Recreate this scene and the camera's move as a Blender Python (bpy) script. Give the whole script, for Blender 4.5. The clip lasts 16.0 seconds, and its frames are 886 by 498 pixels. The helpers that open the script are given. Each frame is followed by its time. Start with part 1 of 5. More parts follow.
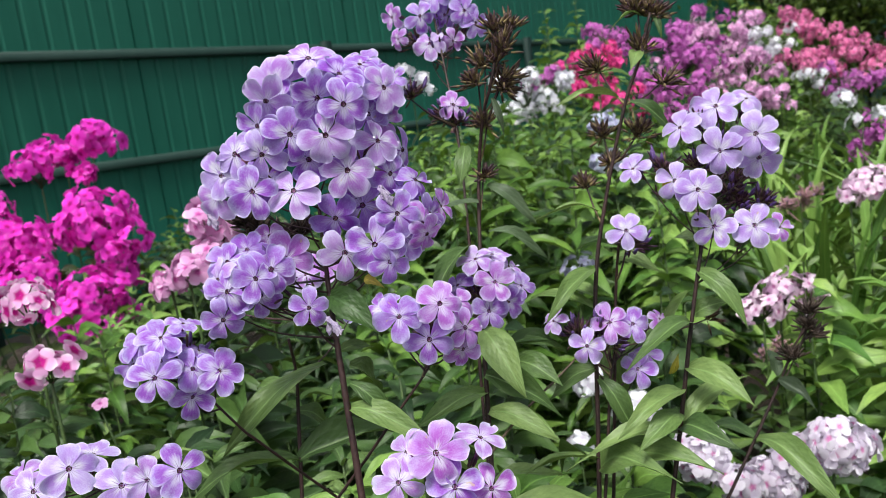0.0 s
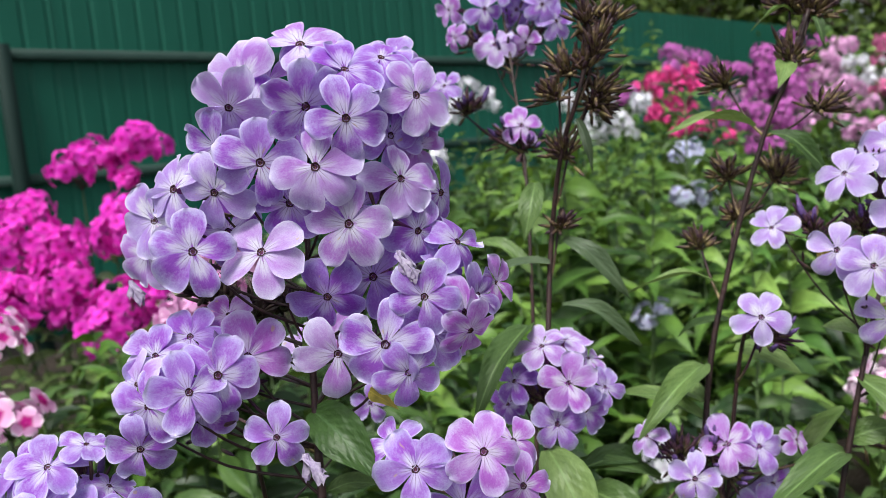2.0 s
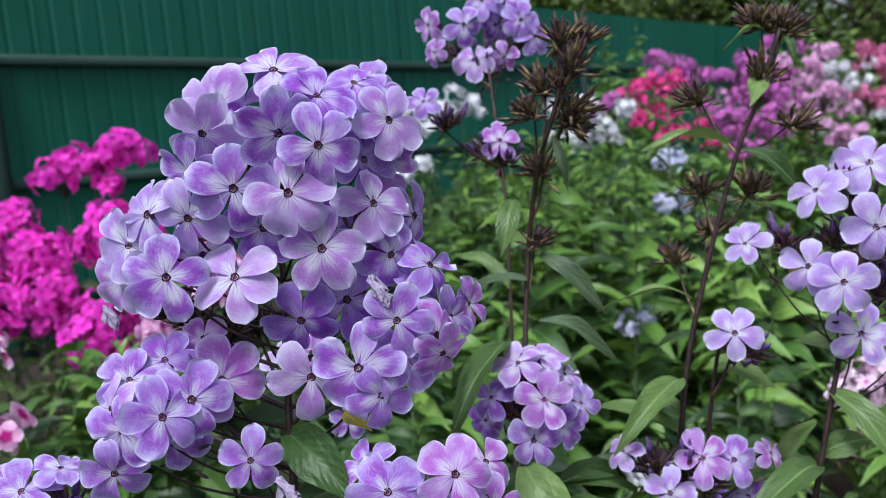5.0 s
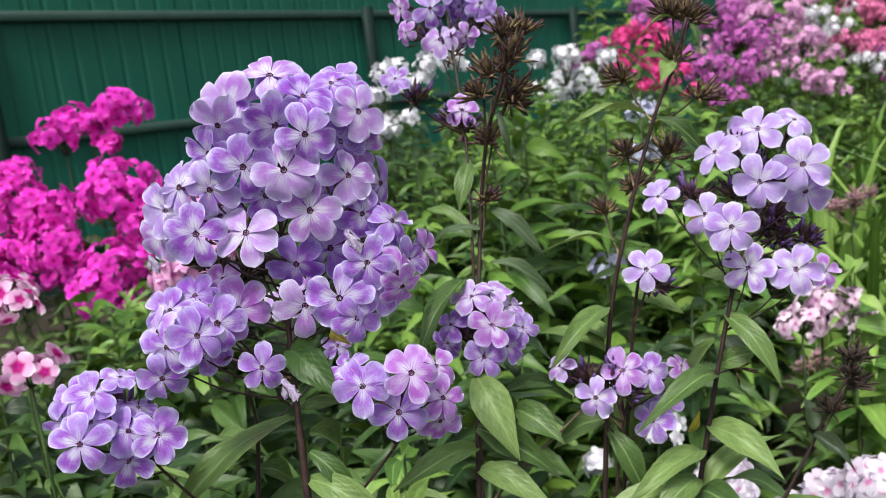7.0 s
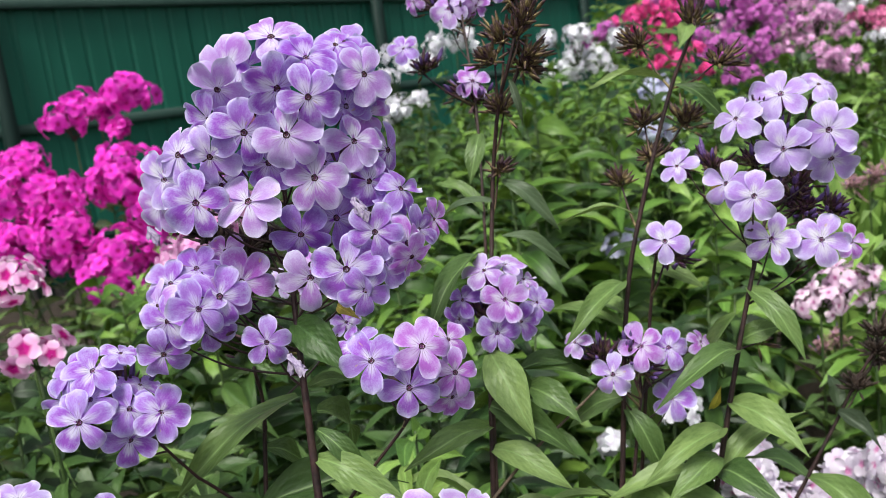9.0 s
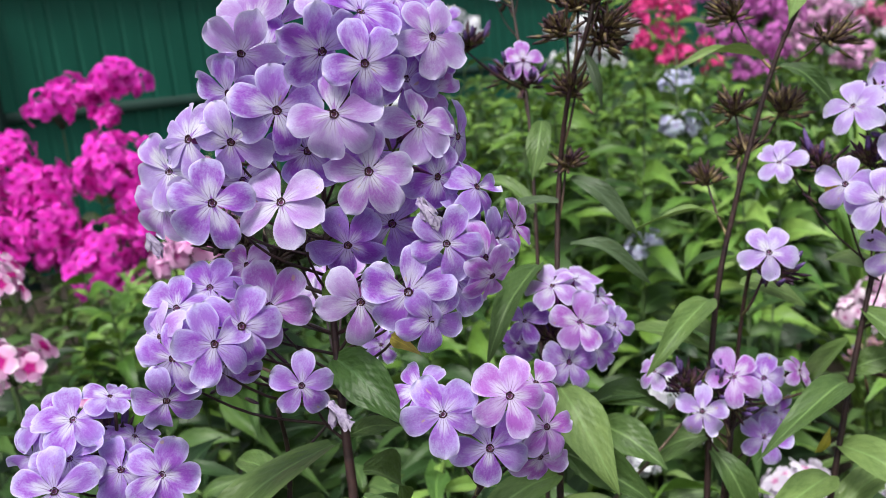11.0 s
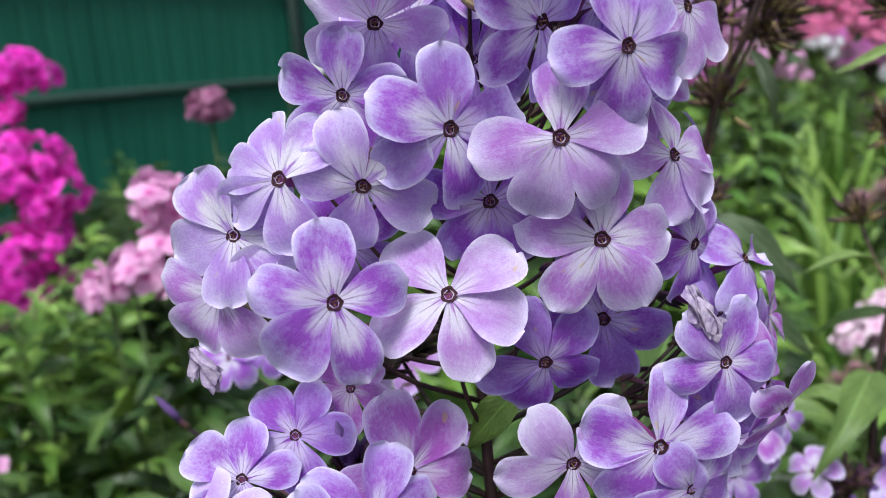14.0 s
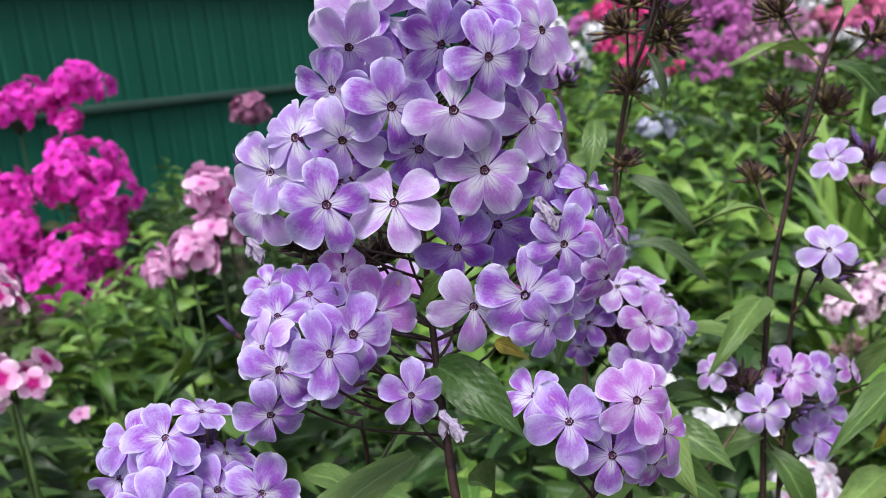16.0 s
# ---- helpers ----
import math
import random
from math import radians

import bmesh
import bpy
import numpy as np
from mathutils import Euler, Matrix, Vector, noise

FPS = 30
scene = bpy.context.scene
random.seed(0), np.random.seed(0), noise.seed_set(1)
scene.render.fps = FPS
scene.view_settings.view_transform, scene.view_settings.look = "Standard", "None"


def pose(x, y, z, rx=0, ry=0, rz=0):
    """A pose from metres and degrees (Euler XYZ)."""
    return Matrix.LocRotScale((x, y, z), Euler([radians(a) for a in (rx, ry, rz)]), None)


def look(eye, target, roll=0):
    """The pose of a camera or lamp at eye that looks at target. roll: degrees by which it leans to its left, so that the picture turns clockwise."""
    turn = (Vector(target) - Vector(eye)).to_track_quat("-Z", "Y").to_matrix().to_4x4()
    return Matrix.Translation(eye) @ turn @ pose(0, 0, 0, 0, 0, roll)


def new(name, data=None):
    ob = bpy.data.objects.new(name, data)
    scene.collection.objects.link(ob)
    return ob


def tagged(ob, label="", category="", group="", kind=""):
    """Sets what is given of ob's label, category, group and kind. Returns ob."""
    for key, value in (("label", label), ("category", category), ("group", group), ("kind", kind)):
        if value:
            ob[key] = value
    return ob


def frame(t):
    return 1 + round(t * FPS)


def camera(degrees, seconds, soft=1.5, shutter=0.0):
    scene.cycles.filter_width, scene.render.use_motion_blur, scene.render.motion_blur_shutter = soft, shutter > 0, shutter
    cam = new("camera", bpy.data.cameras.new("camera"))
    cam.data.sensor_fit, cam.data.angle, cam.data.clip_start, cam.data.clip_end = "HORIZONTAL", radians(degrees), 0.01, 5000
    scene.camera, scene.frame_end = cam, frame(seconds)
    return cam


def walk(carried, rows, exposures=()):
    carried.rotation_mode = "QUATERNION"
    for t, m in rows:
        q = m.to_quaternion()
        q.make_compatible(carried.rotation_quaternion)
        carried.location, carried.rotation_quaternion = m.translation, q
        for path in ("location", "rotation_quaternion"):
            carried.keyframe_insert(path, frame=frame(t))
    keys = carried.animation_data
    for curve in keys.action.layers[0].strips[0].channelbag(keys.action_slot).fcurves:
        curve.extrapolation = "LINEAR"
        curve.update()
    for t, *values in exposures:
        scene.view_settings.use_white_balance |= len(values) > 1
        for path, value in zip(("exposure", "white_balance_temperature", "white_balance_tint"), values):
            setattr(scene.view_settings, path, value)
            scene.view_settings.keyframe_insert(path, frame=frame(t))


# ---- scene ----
cam = camera(56.8, 16.0, 0.6)
cam.data.dof.use_dof, cam.data.dof.aperture_fstop = True, 18.0
METRES, EYE, TILT, LEAN, TURN = 0.8, 1.0, -8.8, 7.8, 0.0
ROWS = [
    (0.0, 0.0, 0.0, 0.0, 0.0, 0.0, -0.0),
    (0.5, 0.0357, 0.0633, 0.0079, 2.23, 0.2, -1.5),
    (1.0, 0.0343, 0.1051, 0.0069, 3.79, 0.49, -2.66),
    (1.5, 0.0095, 0.176, 0.026, 4.32, 0.76, -3.24),
    (2.0, 0.0, 0.226, 0.0418, 3.97, 0.97, -3.34),
    (2.5, -0.0036, 0.2523, 0.0514, 3.44, 1.17, -3.27),
    (3.0, 0.0034, 0.2536, 0.0512, 3.1, 1.36, -3.26),
    (5.5, 0.0075, 0.2082, 0.0518, 3.08, 1.24, -3.09),
    (6.0, 0.0131, 0.1836, 0.0545, 2.85, 0.08, -2.85),
    (6.5, 0.0317, 0.1252, 0.0597, 2.72, -1.3, -2.48),
    (7.0, 0.0366, 0.0926, 0.0567, 2.72, -2.33, -2.1),
    (7.5, 0.0358, 0.0853, 0.0531, 2.89, -2.88, -1.81),
    (8.0, 0.0412, 0.089, 0.0531, 3.17, -3.06, -1.61),
    (8.5, 0.0384, 0.104, 0.0496, 3.44, -3.21, -1.57),
    (11.0, -0.0177, 0.2276, 0.0475, 2.8, -3.73, -2.25),
    (11.5, -0.0627, 0.3145, 0.0582, 1.97, -3.52, -2.37),
    (12.0, -0.1081, 0.3692, 0.0571, 0.75, -3.21, -2.54),
    (12.5, -0.1235, 0.4034, 0.0558, -0.84, -3.08, -2.6),
    (13.0, -0.1167, 0.4014, 0.0608, -2.08, -3.03, -2.67),
    (13.5, -0.1198, 0.3934, 0.0628, -2.94, -3.15, -2.7),
    (14.0, -0.1215, 0.3894, 0.0645, -3.34, -3.32, -2.67),
    (14.5, -0.1224, 0.3787, 0.0636, -3.31, -3.45, -2.56),
    (15.0, -0.119, 0.352, 0.0594, -2.82, -3.47, -2.35),
    (15.5, -0.1111, 0.3062, 0.0502, -1.9, -3.46, -2.01),
    (16.0, -0.0904, 0.241, 0.043, -0.62, -3.32, -1.61),
]
EXPOSURES = [(0.0, 0.72, 6500, 6), (1.5, 0.68, 6480, 6), (3.0, 0.61, 6400, 6), (4.2, 0.51, 6000, 7), (5.5, 0.48, 5850, 7), (6.0, 0.57, 6050, 7), (6.5, 0.69, 6400, 6),
             (7.0, 0.72, 6600, 6), (8.5, 0.72, 6600, 6), (11.0, 0.68, 6500, 6), (12.0, 0.62, 6380, 6), (14.5, 0.65, 6330, 6), (16.0, 0.65, 6420, 6)]
walk(cam, [(t, pose(0, 0, EYE, TILT, LEAN, TURN) @ pose(METRES * x, METRES * y, METRES * z, 90 + pitch, roll, yaw)) for t, x, y, z, yaw, pitch, roll in ROWS], EXPOSURES)

# ---- world and light ----
world = bpy.data.worlds.new("overcast_sky")
scene.world = world
world.use_nodes = True
wn = world.node_tree.nodes
sky = wn.new("ShaderNodeTexSky")
sky.sky_type, sky.sun_disc = "NISHITA", False
sky.sun_elevation, sky.sun_rotation = radians(60.5), radians(199.4)
sky.dust_density, sky.ozone_density = 4.0, 2.0
wn["Background"].inputs["Strength"].default_value = 0.102
grey = wn.new("ShaderNodeHueSaturation")
grey.inputs["Saturation"].default_value = 0.35
world.node_tree.links.new(sky.outputs[0], grey.inputs["Color"])
world.node_tree.links.new(grey.outputs[0], wn["Background"].inputs["Color"])
sun = new("sun", bpy.data.lights.new("sun", "SUN"))
sun.data.energy, sun.data.angle, sun.data.color = 2.4, radians(18), (1.0, 0.97, 0.92)
sun.matrix_basis = look((-1.2, -3.4, 6.4), (0, 0, 0))

# ---- materials ----
MATS = {}


def nodes_of(name, rough=0.55, spec=0.3):
    m = bpy.data.materials.new(name)
    m.use_nodes = True
    nt = m.node_tree
    p = nt.nodes["Principled BSDF"]
    p.inputs["Roughness"].default_value = rough
    p.inputs["Specular IOR Level"].default_value = spec
    MATS[name] = m
    return m, nt, p


def ramp(nt, fac, stops, ease=False):
    r = nt.nodes.new("ShaderNodeValToRGB")
    if ease:
        r.color_ramp.interpolation = "EASE"
    el = r.color_ramp.elements
    while len(el) < len(stops):
        el.new(0.5)
    for e, (at_, c) in zip(el, stops):
        e.position = at_
        e.color = (*c, 1) if len(c) == 3 else c
    if fac is not None:
        nt.links.new(fac, r.inputs[0])
    return r.outputs[0]


def maths(nt, op, a, b=None, c=None, clamp=False):
    n = nt.nodes.new("ShaderNodeMath")
    n.operation, n.use_clamp = op, clamp
    for i, v in enumerate((a, b, c)):
        if v is None:
            continue
        if isinstance(v, (int, float)):
            n.inputs[i].default_value = v
        else:
            nt.links.new(v, n.inputs[i])
    return n.outputs[0]


def mix(nt, fac, a, b, mode="MIX"):
    n = nt.nodes.new("ShaderNodeMix")
    n.data_type, n.blend_type = "RGBA", mode
    for s, v in ((n.inputs[0], fac), (n.inputs[6], a), (n.inputs[7], b)):
        if isinstance(v, (int, float)):
            s.default_value = v
        elif isinstance(v, tuple):
            s.default_value = (*v, 1)
        else:
            nt.links.new(v, s)
    return n.outputs[2]


def noise_of(nt, scale, detail=3, coord="Object", rough=0.5, stretch=None, shift=None):
    tc = nt.nodes.new("ShaderNodeTexCoord")
    n = nt.nodes.new("ShaderNodeTexNoise")
    n.inputs["Scale"].default_value, n.inputs["Detail"].default_value = scale, detail
    n.inputs["Roughness"].default_value = rough
    vec = tc.outputs[coord]
    if stretch:
        mp = nt.nodes.new("ShaderNodeMapping")
        mp.inputs["Scale"].default_value = stretch
        nt.links.new(vec, mp.inputs[0])
        vec = mp.outputs[0]
    if shift is not None:
        n.noise_dimensions = "4D"
        nt.links.new(maths(nt, "MULTIPLY", shift, 37.0), n.inputs["W"])
    nt.links.new(vec, n.inputs["Vector"])
    return n.outputs[0]


def bump(nt, p, height, strength=0.2, dist=0.001):
    b = nt.nodes.new("ShaderNodeBump")
    b.inputs["Strength"].default_value, b.inputs["Distance"].default_value = strength, dist
    nt.links.new(height, b.inputs["Height"])
    nt.links.new(b.outputs[0], p.inputs["Normal"])


def thin(nt, p, colour, share):
    """Lets light shine through a thin petal or leaf."""
    tr = nt.nodes.new("ShaderNodeBsdfTranslucent")
    ms = nt.nodes.new("ShaderNodeMixShader")
    ms.inputs[0].default_value = share
    nt.links.new(colour, tr.inputs[0])
    nt.links.new(p.outputs[0], ms.inputs[1])
    nt.links.new(tr.outputs[0], ms.inputs[2])
    nt.links.new(ms.outputs[0], nt.nodes["Material Output"].inputs[0])


def petal_material(name, body, deep, pale, edge, share=0.35):
    """A phlox petal: pale base at the throat, a deeper flush across the middle, a pale rim; u across, v along."""
    m, nt, p = nodes_of(name, 0.58, 0.18)
    uv = nt.nodes.new("ShaderNodeTexCoord").outputs["UV"]
    sp = nt.nodes.new("ShaderNodeSeparateXYZ")
    nt.links.new(uv, sp.inputs[0])
    oi = nt.nodes.new("ShaderNodeObjectInfo").outputs["Random"]
    other = maths(nt, "FRACT", maths(nt, "MULTIPLY", oi, 7.31))
    u, v = sp.outputs[0], sp.outputs[1]
    across = maths(nt, "ABSOLUTE", maths(nt, "SUBTRACT", u, 0.5))
    fine = noise_of(nt, 4.0, 4, "UV", 0.6, (3.4, 0.7, 1.0), oi)
    lines = noise_of(nt, 5.0, 3, "UV", 0.6, (10.0, 0.7, 1.0), oi)
    broad = noise_of(nt, 2.2, 4, "UV", 0.6, None, oi)
    speck = noise_of(nt, 15.0, 5, "UV", 0.75, None, oi)
    # pale base that frays into the flush
    reach = maths(nt, "ADD", maths(nt, "MULTIPLY", v, 0.95), maths(nt, "MULTIPLY", maths(nt, "SUBTRACT", fine, 0.5), 0.52))
    reach = maths(nt, "ADD", reach, maths(nt, "MULTIPLY", across, 0.62))
    reach = maths(nt, "ADD", reach, maths(nt, "MULTIPLY", maths(nt, "SUBTRACT", oi, 0.5), 0.30))
    col = ramp(nt, reach, [(0.04, deep), (0.12, pale), (0.30, pale), (0.54, deep), (0.74, deep), (0.98, body)])
    # how strong the flush is differs from petal to petal
    weak = ramp(nt, other, [(0.35, (0, 0, 0)), (1.0, (0.55, 0.55, 0.55))])
    col = mix(nt, weak, col, body)
    # faded blotches, broken up by fine mottling
    patch = maths(nt, "ADD", maths(nt, "MULTIPLY", broad, 0.58), maths(nt, "MULTIPLY", speck, 0.42))
    blot = ramp(nt, patch, [(0.46, (0, 0, 0)), (0.64, (0.55, 0.55, 0.55))])
    col = mix(nt, blot, col, edge)
    # pale outer third, then frosted hairs along the very rim
    rim = maths(nt, "MAXIMUM", maths(nt, "MULTIPLY", across, 2.0), v)
    rimf = ramp(nt, maths(nt, "ADD", rim, maths(nt, "MULTIPLY", maths(nt, "SUBTRACT", patch, 0.5), 0.7)), [(0.76, (0, 0, 0)), (1.06, (0.95, 0.95, 0.95))])
    col = mix(nt, maths(nt, "MULTIPLY", rimf, ramp(nt, v, [(0.3, (0, 0, 0)), (0.65, (1, 1, 1))])), col, edge)
    frost = ramp(nt, rim, [(0.88, (0, 0, 0)), (0.98, (0.55, 0.55, 0.55))])
    col = mix(nt, maths(nt, "MULTIPLY", frost, ramp(nt, v, [(0.45, (0, 0, 0)), (0.7, (1, 1, 1))])), col, (0.80, 0.77, 0.93))
    # fine violet stipple and faint veins
    grain = noise_of(nt, 46.0, 4, "UV", 0.75, (1.0, 0.8, 1.0), oi)
    col = mix(nt, 0.65, col, ramp(nt, grain, [(0.36, (0.76, 0.64, 0.88)), (0.56, (1.06, 1.09, 1.04))]), "MULTIPLY")
    vein = ramp(nt, lines, [(0.34, (0.72, 0.56, 0.84)), (0.5, (1, 1, 1))])
    col = mix(nt, 0.2, col, vein, "MULTIPLY")
    # a few rusty blemishes
    rust = ramp(nt, noise_of(nt, 3.1, 1, "UV", 0.4, None, other), [(0.735, (0, 0, 0)), (0.76, (0.55, 0.55, 0.55))])
    col = mix(nt, rust, col, (0.62, 0.46, 0.20))
    # dark lines that run out of the throat
    line = ramp(nt, maths(nt, "ABSOLUTE", maths(nt, "SUBTRACT", across, 0.24)), [(0.0, (0.7, 0.7, 0.7)), (0.05, (0, 0, 0))])
    keel = ramp(nt, across, [(0.0, (1, 1, 1)), (0.035, (0, 0, 0))])
    base = ramp(nt, maths(nt, "ADD", v, maths(nt, "MULTIPLY", maths(nt, "SUBTRACT", fine, 0.5), 0.3)), [(0.16, (1, 1, 1)), (0.42, (0, 0, 0))])
    col = mix(nt, maths(nt, "MULTIPLY", maths(nt, "MULTIPLY", maths(nt, "MAXIMUM", line, keel), base), 0.85), col, tuple(x * 0.40 for x in deep))
    nt.links.new(col, p.inputs["Base Color"])
    bump(nt, p, maths(nt, "ADD", maths(nt, "MULTIPLY", lines, 0.5), maths(nt, "MULTIPLY", broad, 1.8)), 0.3, 0.0008)
    thin(nt, p, col, share)
    return m


petal_material("petal_lilac", (0.430, 0.275, 0.715), (0.342, 0.102, 0.595), (0.735, 0.700, 0.865), (0.625, 0.585, 0.885))
petal_material("petal_pale", (0.580, 0.440, 0.775), (0.465, 0.210, 0.655), (0.755, 0.725, 0.870), (0.690, 0.655, 0.880))
petal_material("petal_deep", (0.340, 0.172, 0.625), (0.278, 0.068, 0.520), (0.630, 0.550, 0.800), (0.490, 0.405, 0.810))
petal_material("petal_rosy", (0.520, 0.280, 0.705), (0.436, 0.122, 0.580), (0.745, 0.675, 0.850), (0.660, 0.560, 0.855))
petal_material("petal_blue", (0.540, 0.430, 0.790), (0.460, 0.260, 0.720), (0.800, 0.780, 0.880), (0.680, 0.640, 0.880))
petal_material("petal_faded", (0.580, 0.450, 0.755), (0.485, 0.265, 0.675), (0.720, 0.690, 0.830), (0.665, 0.610, 0.845))
LILAC = ["petal_lilac", "petal_pale", "petal_deep", "petal_rosy", "petal_blue", "petal_faded"]


def bloom_material(name, body, eye, edge, share=0.3, low=(0.62, 0.54, 0.62), spread=0.08):
    """Petals of the plants behind; v runs from the throat to the rim."""
    m, nt, p = nodes_of(name, 0.6, 0.15)
    uv = nt.nodes.new("ShaderNodeTexCoord").outputs["UV"]
    sp = nt.nodes.new("ShaderNodeSeparateXYZ")
    nt.links.new(uv, sp.inputs[0])
    isl = nt.nodes.new("ShaderNodeNewGeometry").outputs["Random Per Island"]
    oi = nt.nodes.new("ShaderNodeObjectInfo").outputs["Random"]
    col = ramp(nt, sp.outputs[1], [(spread, eye), (spread + 0.22, body), (0.70, body), (1.0, edge)])
    var = ramp(nt, maths(nt, "FRACT", maths(nt, "ADD", isl, oi)), [(0.0, low), (0.5, (0.95, 0.95, 0.95)), (1.0, (1.15, 1.2, 1.15))])
    col = mix(nt, 1.0, col, var, "MULTIPLY")
    nt.links.new(col, p.inputs["Base Color"])
    thin(nt, p, col, share)
    return m


bloom_material("bloom_magenta", (0.85, 0.045, 0.62), (0.42, 0.002, 0.17), (0.93, 0.17, 0.74))
bloom_material("bloom_lightpink", (0.84, 0.44, 0.74), (0.50, 0.01, 0.24), (0.93, 0.80, 0.90), spread=0.24)
bloom_material("bloom_palepink", (0.80, 0.40, 0.70), (0.56, 0.08, 0.38), (0.88, 0.62, 0.84))
bloom_material("bloom_mauve", (0.84, 0.62, 0.80), (0.50, 0.12, 0.36), (0.90, 0.80, 0.88), low=(0.78, 0.70, 0.78))
bloom_material("bloom_blush", (0.78, 0.70, 0.82), (0.68, 0.24, 0.50), (0.84, 0.79, 0.88), low=(0.80, 0.78, 0.84), spread=0.10)
bloom_material("bloom_white", (0.80, 0.79, 0.86), (0.74, 0.66, 0.80), (0.85, 0.84, 0.89), low=(0.84, 0.82, 0.86))
bloom_material("bloom_paleblue", (0.62, 0.62, 0.86), (0.50, 0.40, 0.76), (0.74, 0.74, 0.90), low=(0.84, 0.82, 0.86))
bloom_material("bloom_hotpink", (0.85, 0.08, 0.36), (0.64, 0.01, 0.20), (0.90, 0.18, 0.46))
bloom_material("bloom_purple", (0.55, 0.14, 0.50), (0.38, 0.05, 0.34), (0.68, 0.32, 0.64))
bloom_material("bloom_dusky", (0.36, 0.14, 0.27), (0.24, 0.06, 0.16), (0.45, 0.22, 0.36))
bloom_material("bloom_pink", (0.78, 0.42, 0.70), (0.58, 0.14, 0.46), (0.84, 0.60, 0.80))
bloom_material("bloom_coral", (0.77, 0.21, 0.44), (0.58, 0.05, 0.24), (0.84, 0.38, 0.57))


def leaf_material(name, dark, mid, light, share=0.2, rough=0.42):
    m, nt, p = nodes_of(name, rough, 0.36)
    uv = nt.nodes.new("ShaderNodeTexCoord").outputs["UV"]
    sp = nt.nodes.new("ShaderNodeSeparateXYZ")
    nt.links.new(uv, sp.inputs[0])
    u, v = sp.outputs[0], sp.outputs[1]
    across = maths(nt, "ABSOLUTE", maths(nt, "SUBTRACT", u, 0.5))
    isl = nt.nodes.new("ShaderNodeNewGeometry").outputs["Random Per Island"]
    oi = nt.nodes.new("ShaderNodeObjectInfo").outputs["Random"]
    rnd = maths(nt, "FRACT", maths(nt, "ADD", isl, oi))
    blot = noise_of(nt, 30.0, 3, "Object")
    col = ramp(nt, maths(nt, "ADD", maths(nt, "MULTIPLY", rnd, 0.75), maths(nt, "MULTIPLY", blot, 0.3)), [(0.22, dark), (0.55, mid), (0.92, light)])
    wave = nt.nodes.new("ShaderNodeTexWave")
    wave.inputs["Scale"].default_value, wave.inputs["Distortion"].default_value = 2.6, 3.0
    cb = nt.nodes.new("ShaderNodeCombineXYZ")
    nt.links.new(maths(nt, "SUBTRACT", v, maths(nt, "MULTIPLY", across, 0.7)), cb.inputs[0])
    nt.links.new(cb.outputs[0], wave.inputs[0])
    side = ramp(nt, wave.outputs[1], [(0.0, (0.66, 0.70, 0.58)), (0.35, (1, 1, 1))])
    col = mix(nt, 0.22, col, side, "MULTIPLY")
    spots = noise_of(nt, 3.5, 5, "UV", 0.7, None, rnd)
    col = mix(nt, 1.0, col, ramp(nt, spots, [(0.32, (0.62, 0.66, 0.6)), (0.5, (1, 1, 1)), (0.68, (1.3, 1.22, 1.25))]), "MULTIPLY")
    rib = ramp(nt, across, [(0.0, (1, 1, 1)), (0.045, (0, 0, 0))])
    col = mix(nt, maths(nt, "MULTIPLY", rib, 0.65), col, tuple(min(1, c * 2.0 + 0.03) for c in mid))
    nt.links.new(col, p.inputs["Base Color"])
    bump(nt, p, maths(nt, "ADD", maths(nt, "MULTIPLY", wave.outputs[1], 0.12), noise_of(nt, 6.0, 4, "UV")), 0.5, 0.002)
    thin(nt, p, mix(nt, 0.4, col, (0.22, 0.34, 0.03)), share)
    return m


leaf_material("leaf_green", (0.050, 0.098, 0.030), (0.115, 0.190, 0.056), (0.205, 0.300, 0.098))
leaf_material("leaf_bush", (0.018, 0.054, 0.010), (0.074, 0.160, 0.025), (0.185, 0.315, 0.055))
# shaded copy of the bush leaf, shade put into its colour; also dark leaves
leaf_material("leaf_dark_shaded", (0.010, 0.030, 0.009), (0.029, 0.069, 0.018), (0.080, 0.150, 0.036))
leaf_material("leaf_yellow", (0.30, 0.28, 0.03), (0.45, 0.38, 0.05), (0.55, 0.45, 0.10))
leaf_material("leaf_lime", (0.07, 0.165, 0.032), (0.15, 0.28, 0.054), (0.25, 0.38, 0.092))
leaf_material("leaf_dusky", (0.035, 0.05, 0.035), (0.06, 0.09, 0.05), (0.09, 0.14, 0.07), 0.25)
leaf_material("leaf_far", (0.028, 0.06, 0.011), (0.07, 0.12, 0.022), (0.15, 0.21, 0.04), 0.25, 0.6)


def grain_material(name, dark, light, scale, rough=0.6, relief=0.3, depth=0.002):
    m, nt, p = nodes_of(name, rough, 0.3)
    n1, n2 = noise_of(nt, scale, 4), noise_of(nt, scale * 6, 3)
    f = maths(nt, "ADD", maths(nt, "MULTIPLY", n1, 0.6), maths(nt, "MULTIPLY", n2, 0.4))
    nt.links.new(ramp(nt, f, [(0.35, dark), (0.65, light)]), p.inputs["Base Color"])
    bump(nt, p, n2, relief, depth)
    return m


